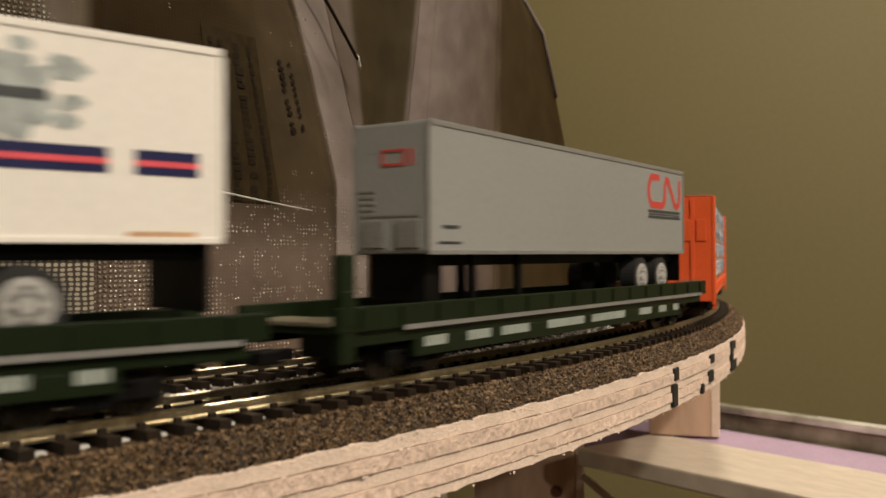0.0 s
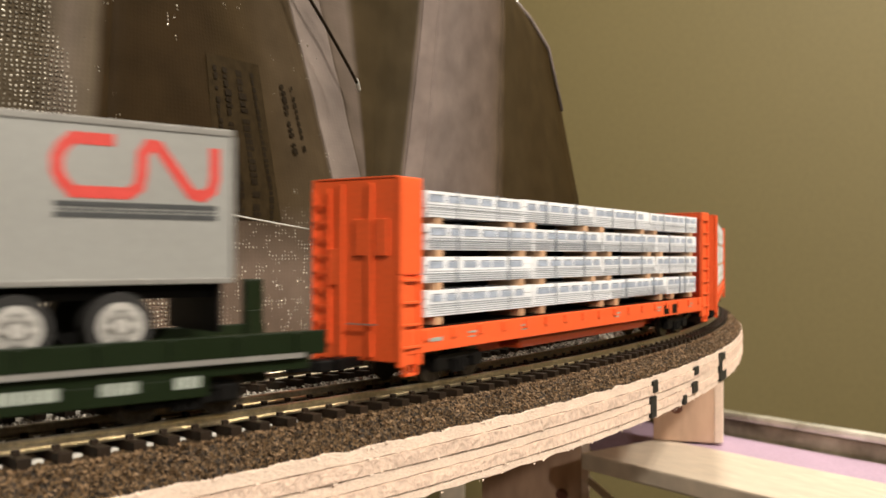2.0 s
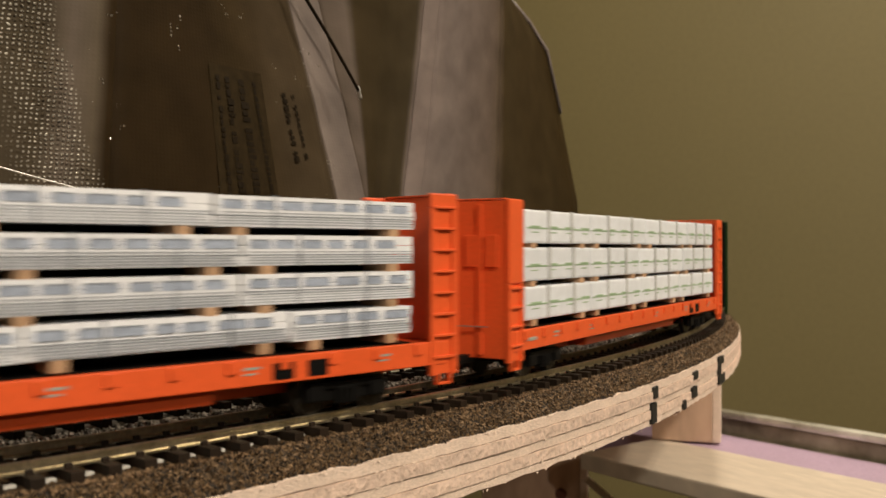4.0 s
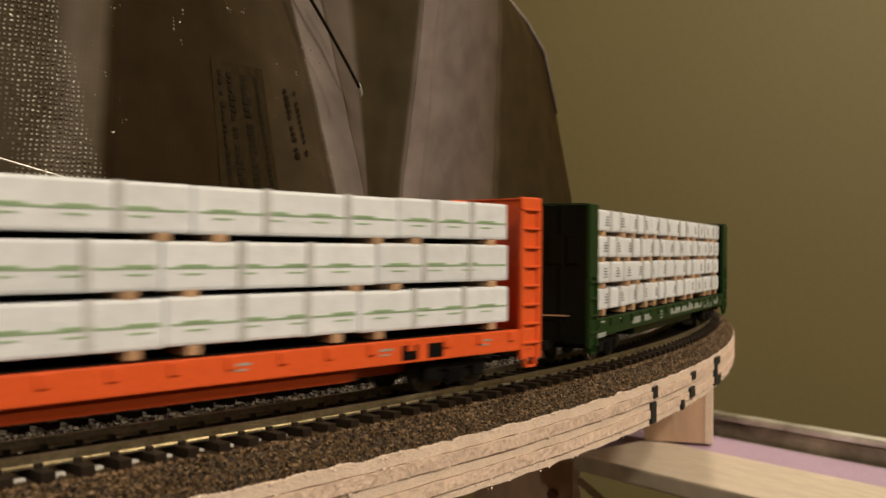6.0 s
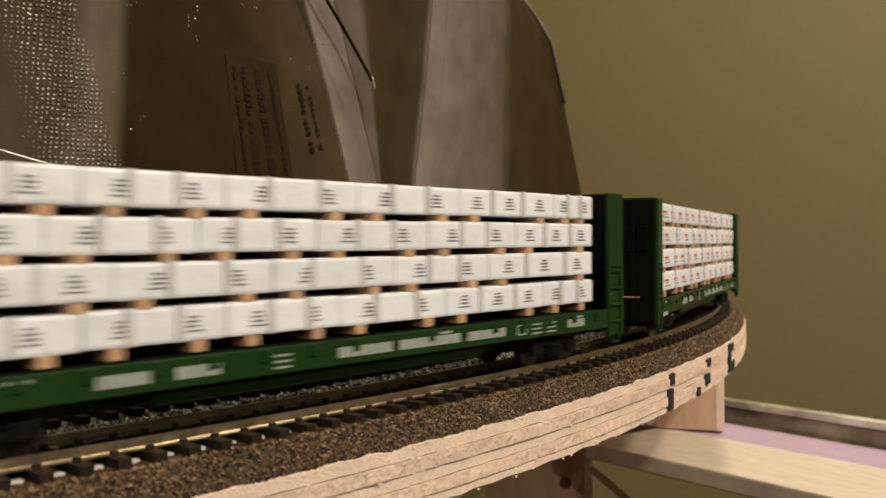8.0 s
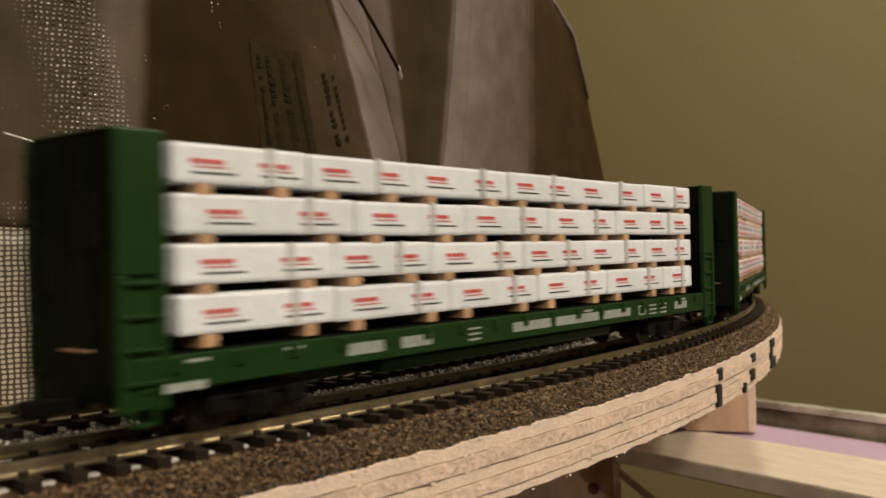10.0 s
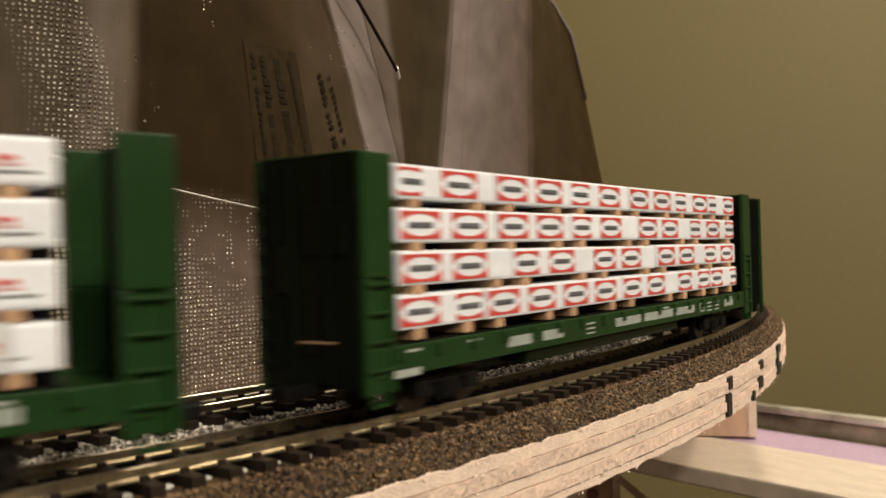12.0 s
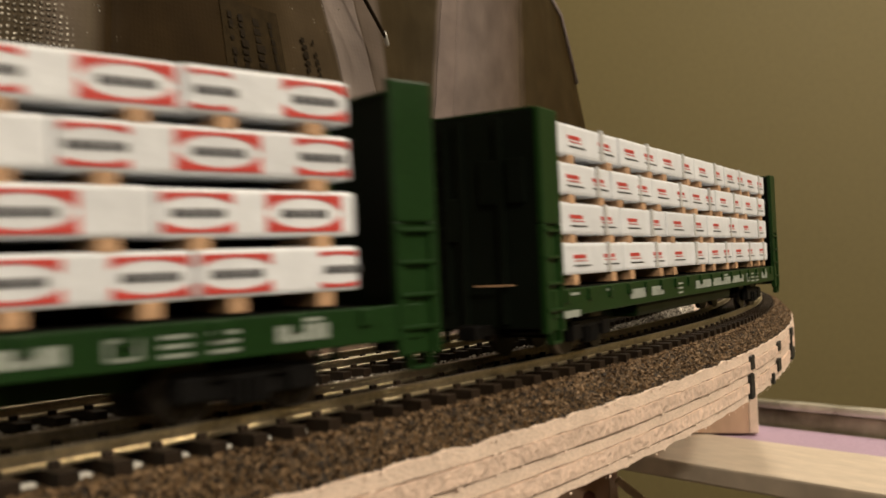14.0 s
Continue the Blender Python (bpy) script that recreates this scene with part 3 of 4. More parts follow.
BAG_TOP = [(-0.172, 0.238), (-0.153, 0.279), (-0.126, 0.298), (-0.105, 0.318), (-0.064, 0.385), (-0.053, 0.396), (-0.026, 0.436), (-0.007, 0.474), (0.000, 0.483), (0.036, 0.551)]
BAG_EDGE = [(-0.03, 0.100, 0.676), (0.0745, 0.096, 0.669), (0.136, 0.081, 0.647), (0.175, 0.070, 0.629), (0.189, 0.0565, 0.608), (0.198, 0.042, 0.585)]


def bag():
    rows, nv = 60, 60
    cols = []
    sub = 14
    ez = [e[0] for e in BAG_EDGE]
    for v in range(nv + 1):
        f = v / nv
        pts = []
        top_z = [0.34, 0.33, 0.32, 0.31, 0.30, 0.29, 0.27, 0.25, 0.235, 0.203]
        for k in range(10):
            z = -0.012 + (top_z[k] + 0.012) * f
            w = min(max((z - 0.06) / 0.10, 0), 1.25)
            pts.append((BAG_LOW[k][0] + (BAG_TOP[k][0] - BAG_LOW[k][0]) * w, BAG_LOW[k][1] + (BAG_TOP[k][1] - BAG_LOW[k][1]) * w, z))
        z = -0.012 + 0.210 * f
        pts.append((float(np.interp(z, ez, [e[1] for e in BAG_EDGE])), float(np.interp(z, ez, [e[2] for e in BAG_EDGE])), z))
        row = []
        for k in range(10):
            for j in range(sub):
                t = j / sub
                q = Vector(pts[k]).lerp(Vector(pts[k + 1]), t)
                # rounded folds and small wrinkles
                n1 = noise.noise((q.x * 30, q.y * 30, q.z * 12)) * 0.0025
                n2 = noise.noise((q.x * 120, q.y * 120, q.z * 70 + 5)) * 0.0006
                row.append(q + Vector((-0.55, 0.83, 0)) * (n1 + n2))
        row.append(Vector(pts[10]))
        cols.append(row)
    run_u = [0.0]
    for i in range(1, len(cols[0])):
        run_u.append(run_u[-1] + (cols[20][i] - cols[20][i - 1]).length)
    root = new("hanging_bag")
    # the tone of each panel includes painted fold shade
    panels = [("film_panel", 0, 3, "grey woven film with glints painted in"), ("film_panel", 3, 4, "dark brown doubled film with fold shade in its colour"), ("hem", 4, 5, "folded hem with the fold's light in its pale colour"), ("film_panel", 5, 7, "smoky fold of film, its shade put into the dark colour"),
              ("hem", 7, 8, "folded hem with the fold's light in its pale colour"), ("film_panel", 8, 9, "mauve grey film"), ("film_panel", 9, 10, "brown film with shade put into its dark colour")]
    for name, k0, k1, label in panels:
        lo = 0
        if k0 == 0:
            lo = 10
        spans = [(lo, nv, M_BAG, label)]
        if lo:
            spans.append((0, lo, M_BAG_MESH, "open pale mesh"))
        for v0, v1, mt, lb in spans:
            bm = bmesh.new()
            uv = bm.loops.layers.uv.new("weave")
            uv_layer = bm.loops.layers.uv.new("fold_uv")
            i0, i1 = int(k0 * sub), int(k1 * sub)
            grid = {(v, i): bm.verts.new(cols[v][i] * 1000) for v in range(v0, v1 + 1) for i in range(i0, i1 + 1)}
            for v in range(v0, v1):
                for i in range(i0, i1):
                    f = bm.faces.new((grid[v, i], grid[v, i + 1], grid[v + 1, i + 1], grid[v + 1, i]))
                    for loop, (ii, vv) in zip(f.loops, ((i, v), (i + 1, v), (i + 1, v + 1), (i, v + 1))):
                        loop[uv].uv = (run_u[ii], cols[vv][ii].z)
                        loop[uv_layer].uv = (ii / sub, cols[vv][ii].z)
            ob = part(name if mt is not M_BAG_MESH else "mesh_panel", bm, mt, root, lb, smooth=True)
            mod = ob.modifiers.new("thickness", "SOLIDIFY")
            mod.thickness = 0.0005
            mod.offset = 1

    def at(kf, z):
        """A point just before the film, at column kf and height z."""
        i = min(int(kf * sub), 10 * sub - 1)
        t = kf * sub - i
        line_v = [cols[v][i].lerp(cols[v][min(i + 1, 10 * sub)], t) for v in range(nv + 1)]
        zs = [q.z for q in line_v]
        return Vector((float(np.interp(z, zs, [q.x for q in line_v])), float(np.interp(z, zs, [q.y for q in line_v])), z)) + Vector((0.83, -0.55, 0)) * 0.0011

    # faded label with columns of unreadable print
    def patch(name, k0, k1, z0, z1, material, lift, label):
        bm = bmesh.new()
        n = 28
        lo = [bm.verts.new((at(k0 + (k1 - k0) * i / n, z0) + Vector((0.83, -0.55, 0)) * lift) * 1000) for i in range(n + 1)]
        hi = [bm.verts.new((at(k0 + (k1 - k0) * i / n, z1) + Vector((0.83, -0.55, 0)) * lift) * 1000) for i in range(n + 1)]
        for i in range(n):
            bm.faces.new((lo[i], lo[i + 1], hi[i + 1], hi[i]))
        ob = part(name, bm, material, root, label)
        return ob

    patch("label_sheet", 3.42, 3.70, 0.050, 0.112, M_LABEL, -0.0006, "faded brown label")
    r = random.Random(5)
    for k, width in ((3.445, 0.020), (3.492, 0.034), (3.562, 0.040), (3.640, 0.022), (3.80, 0.026), (3.86, 0.018)):
        z = 0.108 if k < 3.7 else 0.106
        end = 0.052 if k < 3.7 else 0.080
        while z > end:
            h = r.uniform(0.0012, 0.0026)
            w = width * r.uniform(0.55, 1.0)
            patch("print_bar", k, k + w, z - h, z, M_CARD, -0.0003, "")
            z -= h + (0.0007 if r.random() < 0.8 else 0.0026)
    # cord shapes, and the bound edge with sheen put into its pale colour
    def cord(name, pts, radius, material, label, shift=(0, 0, 0)):
        bm = bmesh.new()
        rows = []
        for q in pts:
            q = Vector(q) + Vector(shift)
            rows.append([bm.verts.new((q + Vector((0.83 * radius * math.cos(w), -0.55 * radius * math.cos(w), radius * math.sin(w)))) * 1000) for w in (0, 1.05, 2.09, 3.14, 4.19, 5.24)])
        for i in range(len(rows) - 1):
            for j in range(6):
                bm.faces.new((rows[i][j], rows[i][(j + 1) % 6], rows[i + 1][(j + 1) % 6], rows[i + 1][j]))
        bm.faces.new(rows[0]), bm.faces.new(rows[-1])
        part(name, bm, material, root, label, smooth=True)

    def line(p0, p1, sag, n=24):
        return [Vector(p0).lerp(Vector(p1), i / n) - Vector((0, 0, sag * math.sin(math.pi * i / n))) for i in range(n + 1)]

    cord("cord", line((-0.130, 0.260, 0.068), (-0.046, 0.356, 0.046), 0.0022), 0.0003, M_CORD, "thin bright cord")
    # dark strip and bright tip, added in place of a shiny dark crease
    cord("crease_strip", line((-0.056, 0.384, 0.150), (-0.033, 0.406, 0.110), -0.001), 0.0009, M_CARD, "dark strip standing in for a crease in the film")
    cord("crease_glint", line((-0.0335, 0.4055, 0.1115), (-0.0325, 0.4065, 0.1075), 0, 4), 0.0011, M_CORD, "bright tip standing in for the glint on that crease")
    cord("bound_edge", [(x, y - 0.001, z) for z, x, y in BAG_EDGE[2:]], 0.0016, M_BAG_SHEEN, "bound edge with sheen put into its pale colour")
    return tagged(root, "dark grey woven glossy plastic bag hanging in folds", "bag")


bag()


def marker_post():
    """A little white footed post standing before the bag."""
    root = new("white_post")
    x, y, _ = on_ring(-0.748, 903, 0)
    root.matrix_basis = pose(x / 1000, y / 1000, -0.0128, 0, 0, math.degrees(-0.748) + 90)
    part("foot", a_box(-5.5, 5.5, -4, 4, 0, 5.5, 0.5), M_WHITE, root)
    part("stem", a_box(-1.9, 1.9, -1.2, 1.2, 5.3, 21, 0.3), M_BLOCK, root, "tan ribbed stem")
    for i in range(4):
        part("rib", a_box(-2.3, 2.3, -1.6, 1.6, 7 + i * 3.4, 7.6 + i * 3.4), M_TRIM, root)
    tagged(root, "small white footed post beside the bag", "post")


marker_post()


# ---------------------------------------------------------------- rolling stock
def centre_pose(a, bolster):
    """The pose of a car whose bogies stand on the curve."""
    half = math.asin(bolster / 2000 / RC)
    d = RC * math.cos(half)
    return pose(CX + d * math.cos(a), CY + d * math.sin(a), 0, 0, 0, math.degrees(a) + 90)


WHEELS = []
CARS = []


def bogie(root, x):
    tr = part("bogie", a_box(-13, 13, -11.2, -10.0, 3.2, 7.2, 0.4), M_BLACK, root, "black sprung bogie frame", at=pose(x * MM, 0, 0))
    for sgn in (-1, 1):
        bm = bmesh.new()
        box(bm, -12, 12, sgn * 11 - 0.9, sgn * 11 + 0.9, 6.2, 8.0, 0.4)
        for ax in (-10, 10):
            box(bm, ax - 2.6, ax + 2.6, sgn * 11 - 1.3, sgn * 11 + 1.3, 3.4, 7.4, 0.5)
        box(bm, -3.5, 3.5, sgn * 11 - 1.1, sgn * 11 + 1.1, 2.2, 7.0, 0.4)
        for q in (-1.8, 0, 1.8):
            cyl(bm, 0.7, 2.6, 6.2, (q, sgn * 12.2), 10, z_axis=True)
        part("side_frame", bm, M_BLACK, tr)
    part("bolster", a_box(-4, 4, -10, 10, 5, 9, 0.5), M_BLACK, tr)
    for ax in (-10, 10):
        bm = bmesh.new()
        cyl(bm, 1.2, -9, 9)
        for sgn in (-1, 1):
            cyl(bm, 5.25, sgn * 7.4, sgn * 9.2, seg=28)
            cyl(bm, 5.9, sgn * 7.0, sgn * 7.5, seg=28)
        w = part("wheelset", bm, M_WHEEL, tr, "dull steel wheelset", at=pose(ax * MM, 0, 5.25 * MM))
        WHEELS.append((w, ax))
    return tr


def coupler(root, x, sgn):
    bm = bmesh.new()
    box(bm, min(x, x + sgn * 9), max(x, x + sgn * 9), -1.4, 1.4, 6.6, 9.0, 0.3)
    box(bm, min(x + sgn * 8, x + sgn * 13), max(x + sgn * 8, x + sgn * 13), -2.6, 2.2, 6.2, 9.4, 0.6)
    part("coupler", bm, M_BLACK, root)


L_CB = 252.0   # over the bulkheads
W_CB = 15.3
SILL0, SILL1 = 9.8, 16.2
TOP = 57.0


def rear(paint):
    """The trailing bulkhead stands this much further from the load."""
    return 5.4 if paint is M_GREEN else 2.6


def bulkhead(root, end, paint):
    """end: -1 leading or 1 trailing. A framed end wall with returns along the sides."""
    xo = end * L_CB / 2 + (rear(paint) if end > 0 else 0)
    xi = xo - end * 10.0
    x0, x1 = min(xo, xi), max(xo, xi)
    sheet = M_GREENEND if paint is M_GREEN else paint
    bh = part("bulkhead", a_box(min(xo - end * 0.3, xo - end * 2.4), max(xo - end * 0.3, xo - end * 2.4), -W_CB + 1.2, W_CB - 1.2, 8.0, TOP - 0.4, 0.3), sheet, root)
    # the steps reach half way up, on the trailing orange ends all the way
    split = TOP - 4 if paint is M_ORANGE and end > 0 else 31.0
    for sgn in (-1, 1):
        bm = bmesh.new()
        y0, y1 = sorted((sgn * W_CB, sgn * (W_CB - 1.6)))
        box(bm, x0, x1, y0, y1, split, TOP, 0.45)
        ya, yb = sorted((sgn * (W_CB - 0.7), sgn * (W_CB - 1.6)))
        part("corner_post", bm, paint, bh)
        part("step_panel", a_box(x0 + 0.4, x1 - 0.4, ya, yb, 7.2, split), paint, bh)
        for q0, q1 in ((x0, x0 + 1.9), (x1 - 1.9, x1)):
            part("stile", a_box(q0, q1, y0, y1, 6.8, split - 0.01, 0.3), paint, bh)
        ya, yb = sorted((sgn * (W_CB - 0.9), sgn * (W_CB + (0.3 if sgn < 0 else -0.1))))
        rung = mesh_of("rung", a_box(x0 + 0.6, x1 - 0.6, ya, yb, 0, 0.7, 0.15), paint)
        for z in np.arange(11.5, split + 1, 5.9):
            part("rung", rung, paint, bh, at=pose(0, 0, float(z) * MM))
        mid = (x0 + x1) / 2
        bm = bmesh.new()
        box(bm, mid - 2.6, mid + 2.6, y0, y1, 4.2, 4.9, 0.2)
        box(bm, mid - 2.6, mid - 1.9, y0, y1, 4.5, 7.2)
        box(bm, mid + 1.9, mid + 2.6, y0, y1, 4.5, 7.2)
        part("foot_step", bm, paint, bh)
        bm = bmesh.new()
        for z in np.arange(13, 54, 4.6):
            ya, yb = sorted((sgn * (W_CB - 0.6), sgn * (W_CB - 6.5)))
            box(bm, xo + end * 0.5 - 0.22, xo + end * 0.5 + 0.22, ya, yb, z, z + 0.45)
        for yy in (W_CB - 0.8, W_CB - 6.3):
            box(bm, min(xo - end * 1.7, xo + end * 0.6), max(xo - end * 1.7, xo + end * 0.6), sgn * yy - 0.25, sgn * yy + 0.25, 12, 54.5)
        if sgn == -end:
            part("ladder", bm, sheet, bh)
        else:
            bm.free()
    part("cap", a_box(min(xo - end * 0.1, xo - end * 2.7), max(xo - end * 0.1, xo - end * 2.7), -W_CB + 1.7, W_CB - 1.7, TOP - 0.3, TOP + 0.2, 0.15), paint, bh)
    for yy in (-5.0, 5.0):
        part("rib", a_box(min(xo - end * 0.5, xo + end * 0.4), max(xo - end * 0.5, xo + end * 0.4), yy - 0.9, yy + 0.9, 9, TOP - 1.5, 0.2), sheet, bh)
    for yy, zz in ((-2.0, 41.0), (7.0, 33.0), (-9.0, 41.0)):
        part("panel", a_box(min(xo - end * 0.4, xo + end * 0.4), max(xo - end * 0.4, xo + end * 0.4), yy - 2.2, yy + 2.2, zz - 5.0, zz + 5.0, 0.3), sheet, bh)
    xs = sorted((xo + end * 0.7, xo + end * 1.1))
    part("grab_iron", a_box(xs[0], xs[1], -8, 2, 17.6, 17.95), M_BLOCK if paint is M_GREEN else M_TRIM, bh)


def prints_small_black(pr, x, z, h, r):
    """A small block of four printed lines, the last one longest."""
    for j, w in enumerate((2.6, 3.8, 3.6, 5.2)):
        q = x - w / 2
        while q < x + w / 2 - 0.3:
            e = min(q + r.uniform(0.5, 1.3), x + w / 2)
            plate(pr["grey"], q, e, z + h * 0.66 - j * 1.0, z + h * 0.66 - j * 1.0 + (0.5 if j < 3 else 0.42), pr["y"])
            q = e + 0.22


def prints_red_line(pr, x, z, h, r):
    for j in range(5):
        plate(pr["red"], x - 4.6 + j * 1.6, x - 3.3 + j * 1.6, z + h * 0.51, z + h * 0.63, pr["y"])
    plate(pr["red"], x - 3.8, x + 4.0, z + h * 0.42, z + h * 0.45, pr["y"])
    plate(pr["black"], x - 4.4, x + 6.2, z + h * 0.26, z + h * 0.31, pr["y"])


def ellipse_mark(pr, x, z, h, r, cut=0.0):
    """A red panel with a white oval and a dark bar in it."""
    w = 7.5 if not cut else cut
    z0, z1 = z + h * 0.10, z + h * 0.90
    bm, y = pr["red"], pr["y"] - 0.10
    n = 14
    zc, a, b = (z0 + z1) / 2, 7.0, (z1 - z0) * 0.40
    xs = [x - w + 2 * w * i / n for i in range(n + 1)]
    for sgn in (1, -1):
        lo, hi = [], []
        for q in xs:
            t = 1 - ((q - x) / a) ** 2
            lo.append(bm.verts.new((q, y, zc + sgn * (b * math.sqrt(t) if t > 0 else 0.0))))
            hi.append(bm.verts.new((q, y, zc + sgn * (z1 - z0) / 2)))
        for i in range(n):
            bm.faces.new((lo[i], lo[i + 1], hi[i + 1], hi[i]))
    for j, (d0, d1) in enumerate(((-4.6, -3.0), (-2.8, -1.3), (-1.1, 0.2), (0.4, 1.6), (1.8, 3.0), (3.2, 4.6))):
        if abs(d0) < w:
            plate(pr["grey"], x + d0, x + d1, zc - 0.7, zc + 0.65, pr["y"])
            plate(pr["black"], x + d0 + 0.2, x + d1 - 0.3, zc - 0.75, zc - 0.1 + 0.3 * (j % 2), pr["y"] - 0.02)


def load(root, a, tiers, height, gap, style, seed, z0=17.6):
    """Wrapped lumber packs on both sides of the centre beam."""
    r = random.Random(seed)
    half = L_CB / 2 - 12.5
    yo, yi = W_CB - 1.0, 1.2
    part("centre_beam", a_box(-half - 2, half + 2, -0.8, 0.8, SILL1 - 1, TOP - 2.5, 0.3), M_BLACK, root)
    part("load_deck", a_box(-half, half, -yo + 1, yo - 1, SILL1 - 0.6, SILL1 + 0.3), M_BLACK, root)
    stack = new("lumber_load")
    stack.matrix_basis = centre_pose(a, 185)
    tagged(stack, {"boards": "stack of bare lumber packs with blue-grey stripes on timber blocks", "green": "stack of white wrapped lumber packs with green bands", "black": "stack of white wrapped lumber packs with small black prints",
                   "redline": "stack of white wrapped lumber packs with small red prints", "oval": "stack of white wrapped lumber packs with red oval panels"}[style], "lumber load", group="loads of the train")
    CARS.append((stack, a, 185))
    pr = {"black": bmesh.new(), "red": bmesh.new(), "green": bmesh.new(), "blue": bmesh.new(), "dim": bmesh.new(), "grey": bmesh.new(), "seam": bmesh.new(), "y": -yo}
    inner = bmesh.new()
    for k in range(tiers):
        z = z0 + gap + k * (height + gap) - 0.2
        # packs of mixed lengths
        x = -half + r.uniform(0, 1.0)
        cuts = []
        while x < half - 12:
            ln = r.choice((33.5, 40.0, 40.0, 47.0) if style not in ("green", "boards") else (55.0, 62.0))
            if half - (x + ln) < 24:
                ln = half - x - r.uniform(0, 1.2)
            cuts.append((x, x + ln))
            x += ln + 0.35
        for (xa, xb) in cuts:
            bm = bmesh.new()
            dz, dy = r.uniform(-0.15, 0.15), r.uniform(-0.25, 0.15)
            if style == "boards":
                nb = 3
                for j in range(nb):
                    hh = height / nb
                    box(bm, xa + r.uniform(0, 0.5), xb - r.uniform(0, 0.5), -yo - dy - r.uniform(-0.12, 0.12), -yi, z + dz + j * hh + 0.06, z + dz + (j + 1) * hh - 0.06, 0.08)
                part("lumber_pack", bm, M_LUMBER, stack)
            else:
                box(bm, xa, xb, -yo - dy, -yi, z + dz, z + dz + height, 0.8)
                part("lumber_pack", bm, M_WRAP, stack)
            box(inner, xa, xb, yi, yo, z, z + height)
            for q in (xa + 7, xb - 7):
                bmb = a_box(q - 1.7, q + 1.7, -yo + 0.2, -yi - 1, z - gap - 0.15 + (0.0 if k else -0.4), z + 0.1, 0.15)
                part("timber_block", bmb, M_BLOCK, stack)
            # straps and creased wrap seams
            if style != "boards":
                for q in (xa + (xb - xa) * r.uniform(0.28, 0.36), xa + (xb - xa) * r.uniform(0.64, 0.72)):
                    if style in ("green", "black") or (style == "redline" and q > (xa + xb) / 2):
                        box(pr["seam"], q - 0.9, q + 0.9, -yo - 0.33, -yo + 0.5, z + 0.2, z + height + 0.22)
            else:
                for q in (xa + 16, xb - 16):
                    box(pr["dim"], q - 0.2, q + 0.2, -yo - 0.32, -yo + 0.5, z - 0.05, z + height + 0.25)
            y_keep = pr["y"]
            pr["y"] = -yo - dy
            if style == "black":
                m = max(2, round((xb - xa) / 17))
                for j in range(m):
                    prints_small_black(pr, xa + (xb - xa) * (j + 0.5) / m, z, height, r)
            elif style == "redline":
                m = max(1, round((xb - xa) / 21))
                for j in range(m):
                    prints_red_line(pr, xa + (xb - xa) * (j + 0.5) / m, z, height, r)
            elif style == "oval":
                q = xa + r.uniform(4, 9)
                while q < xb - 2:
                    room = min(q - xa, xb - q)
                    if room > 7.4:
                        ellipse_mark(pr, q, z, height, r)
                    elif room > 3.5:
                        ellipse_mark(pr, q, z, height, r, room - 0.6)
                    q += 19.5
            elif style == "green":
                plate(pr["green"], xa + 1, xb - 1, z + height * 0.43, z + height * 0.475, pr["y"])
                q = xa + 4
                while q < xb - 8:
                    plate(pr["green"], q, q + 7.5, z + height * 0.46, z + height * 0.525, pr["y"])
                    plate(pr["green"], q + 1, q + 6.0, z + height * 0.31, z + height * 0.345, pr["y"])
                    q += 14
            elif style == "boards":
                for j in range(5):
                    plate(pr["dim"], xa + r.uniform(0, 2), xb - r.uniform(0, 2), z + height * (0.08 + 0.09 * j), z + height * (0.105 + 0.09 * j), pr["y"] - 0.1)
                q = xa + r.uniform(1, 3)
                while q < xb - 6:
                    w = min(r.uniform(5, 9), xb - q - 1)
                    plate(pr["blue"], q, q + w, z + height * 0.56, z + height * 0.80, pr["y"] - 0.1)
                    plate(pr["dim"], q + 0.3, q + w - 0.3, z + height * 0.81, z + height * 0.86, pr["y"] - 0.1)
                    q += w + r.uniform(0.8, 2.5)
            pr["y"] = y_keep
    part("inner_packs", inner, M_WRAP, stack)
    for key, m in (("black", M_PRINTBLACK), ("red", M_PRINTRED), ("green", M_PRINTGREEN), ("blue", M_BLUE), ("dim", M_DIM), ("grey", M_GREYINK), ("seam", M_SEAM)):
        if len(pr[key].verts):
            tagged(part("wrap_print" if key != "seam" else "strap", pr[key], m, stack), kind="stuff")
        else:
            pr[key].free()


def sill_bars(bm, spans, z, h, y):
    """Lettering along a sill as plain bars, word by word."""
    r = random.Random(11)
    for x0, x1 in spans:
        q = x0
        while q < x1:
            w = min(r.uniform(1.1, 1.7), x1 - q)
            plate(bm, q, q + w, z, z + h, y)
            q += w + 0.28


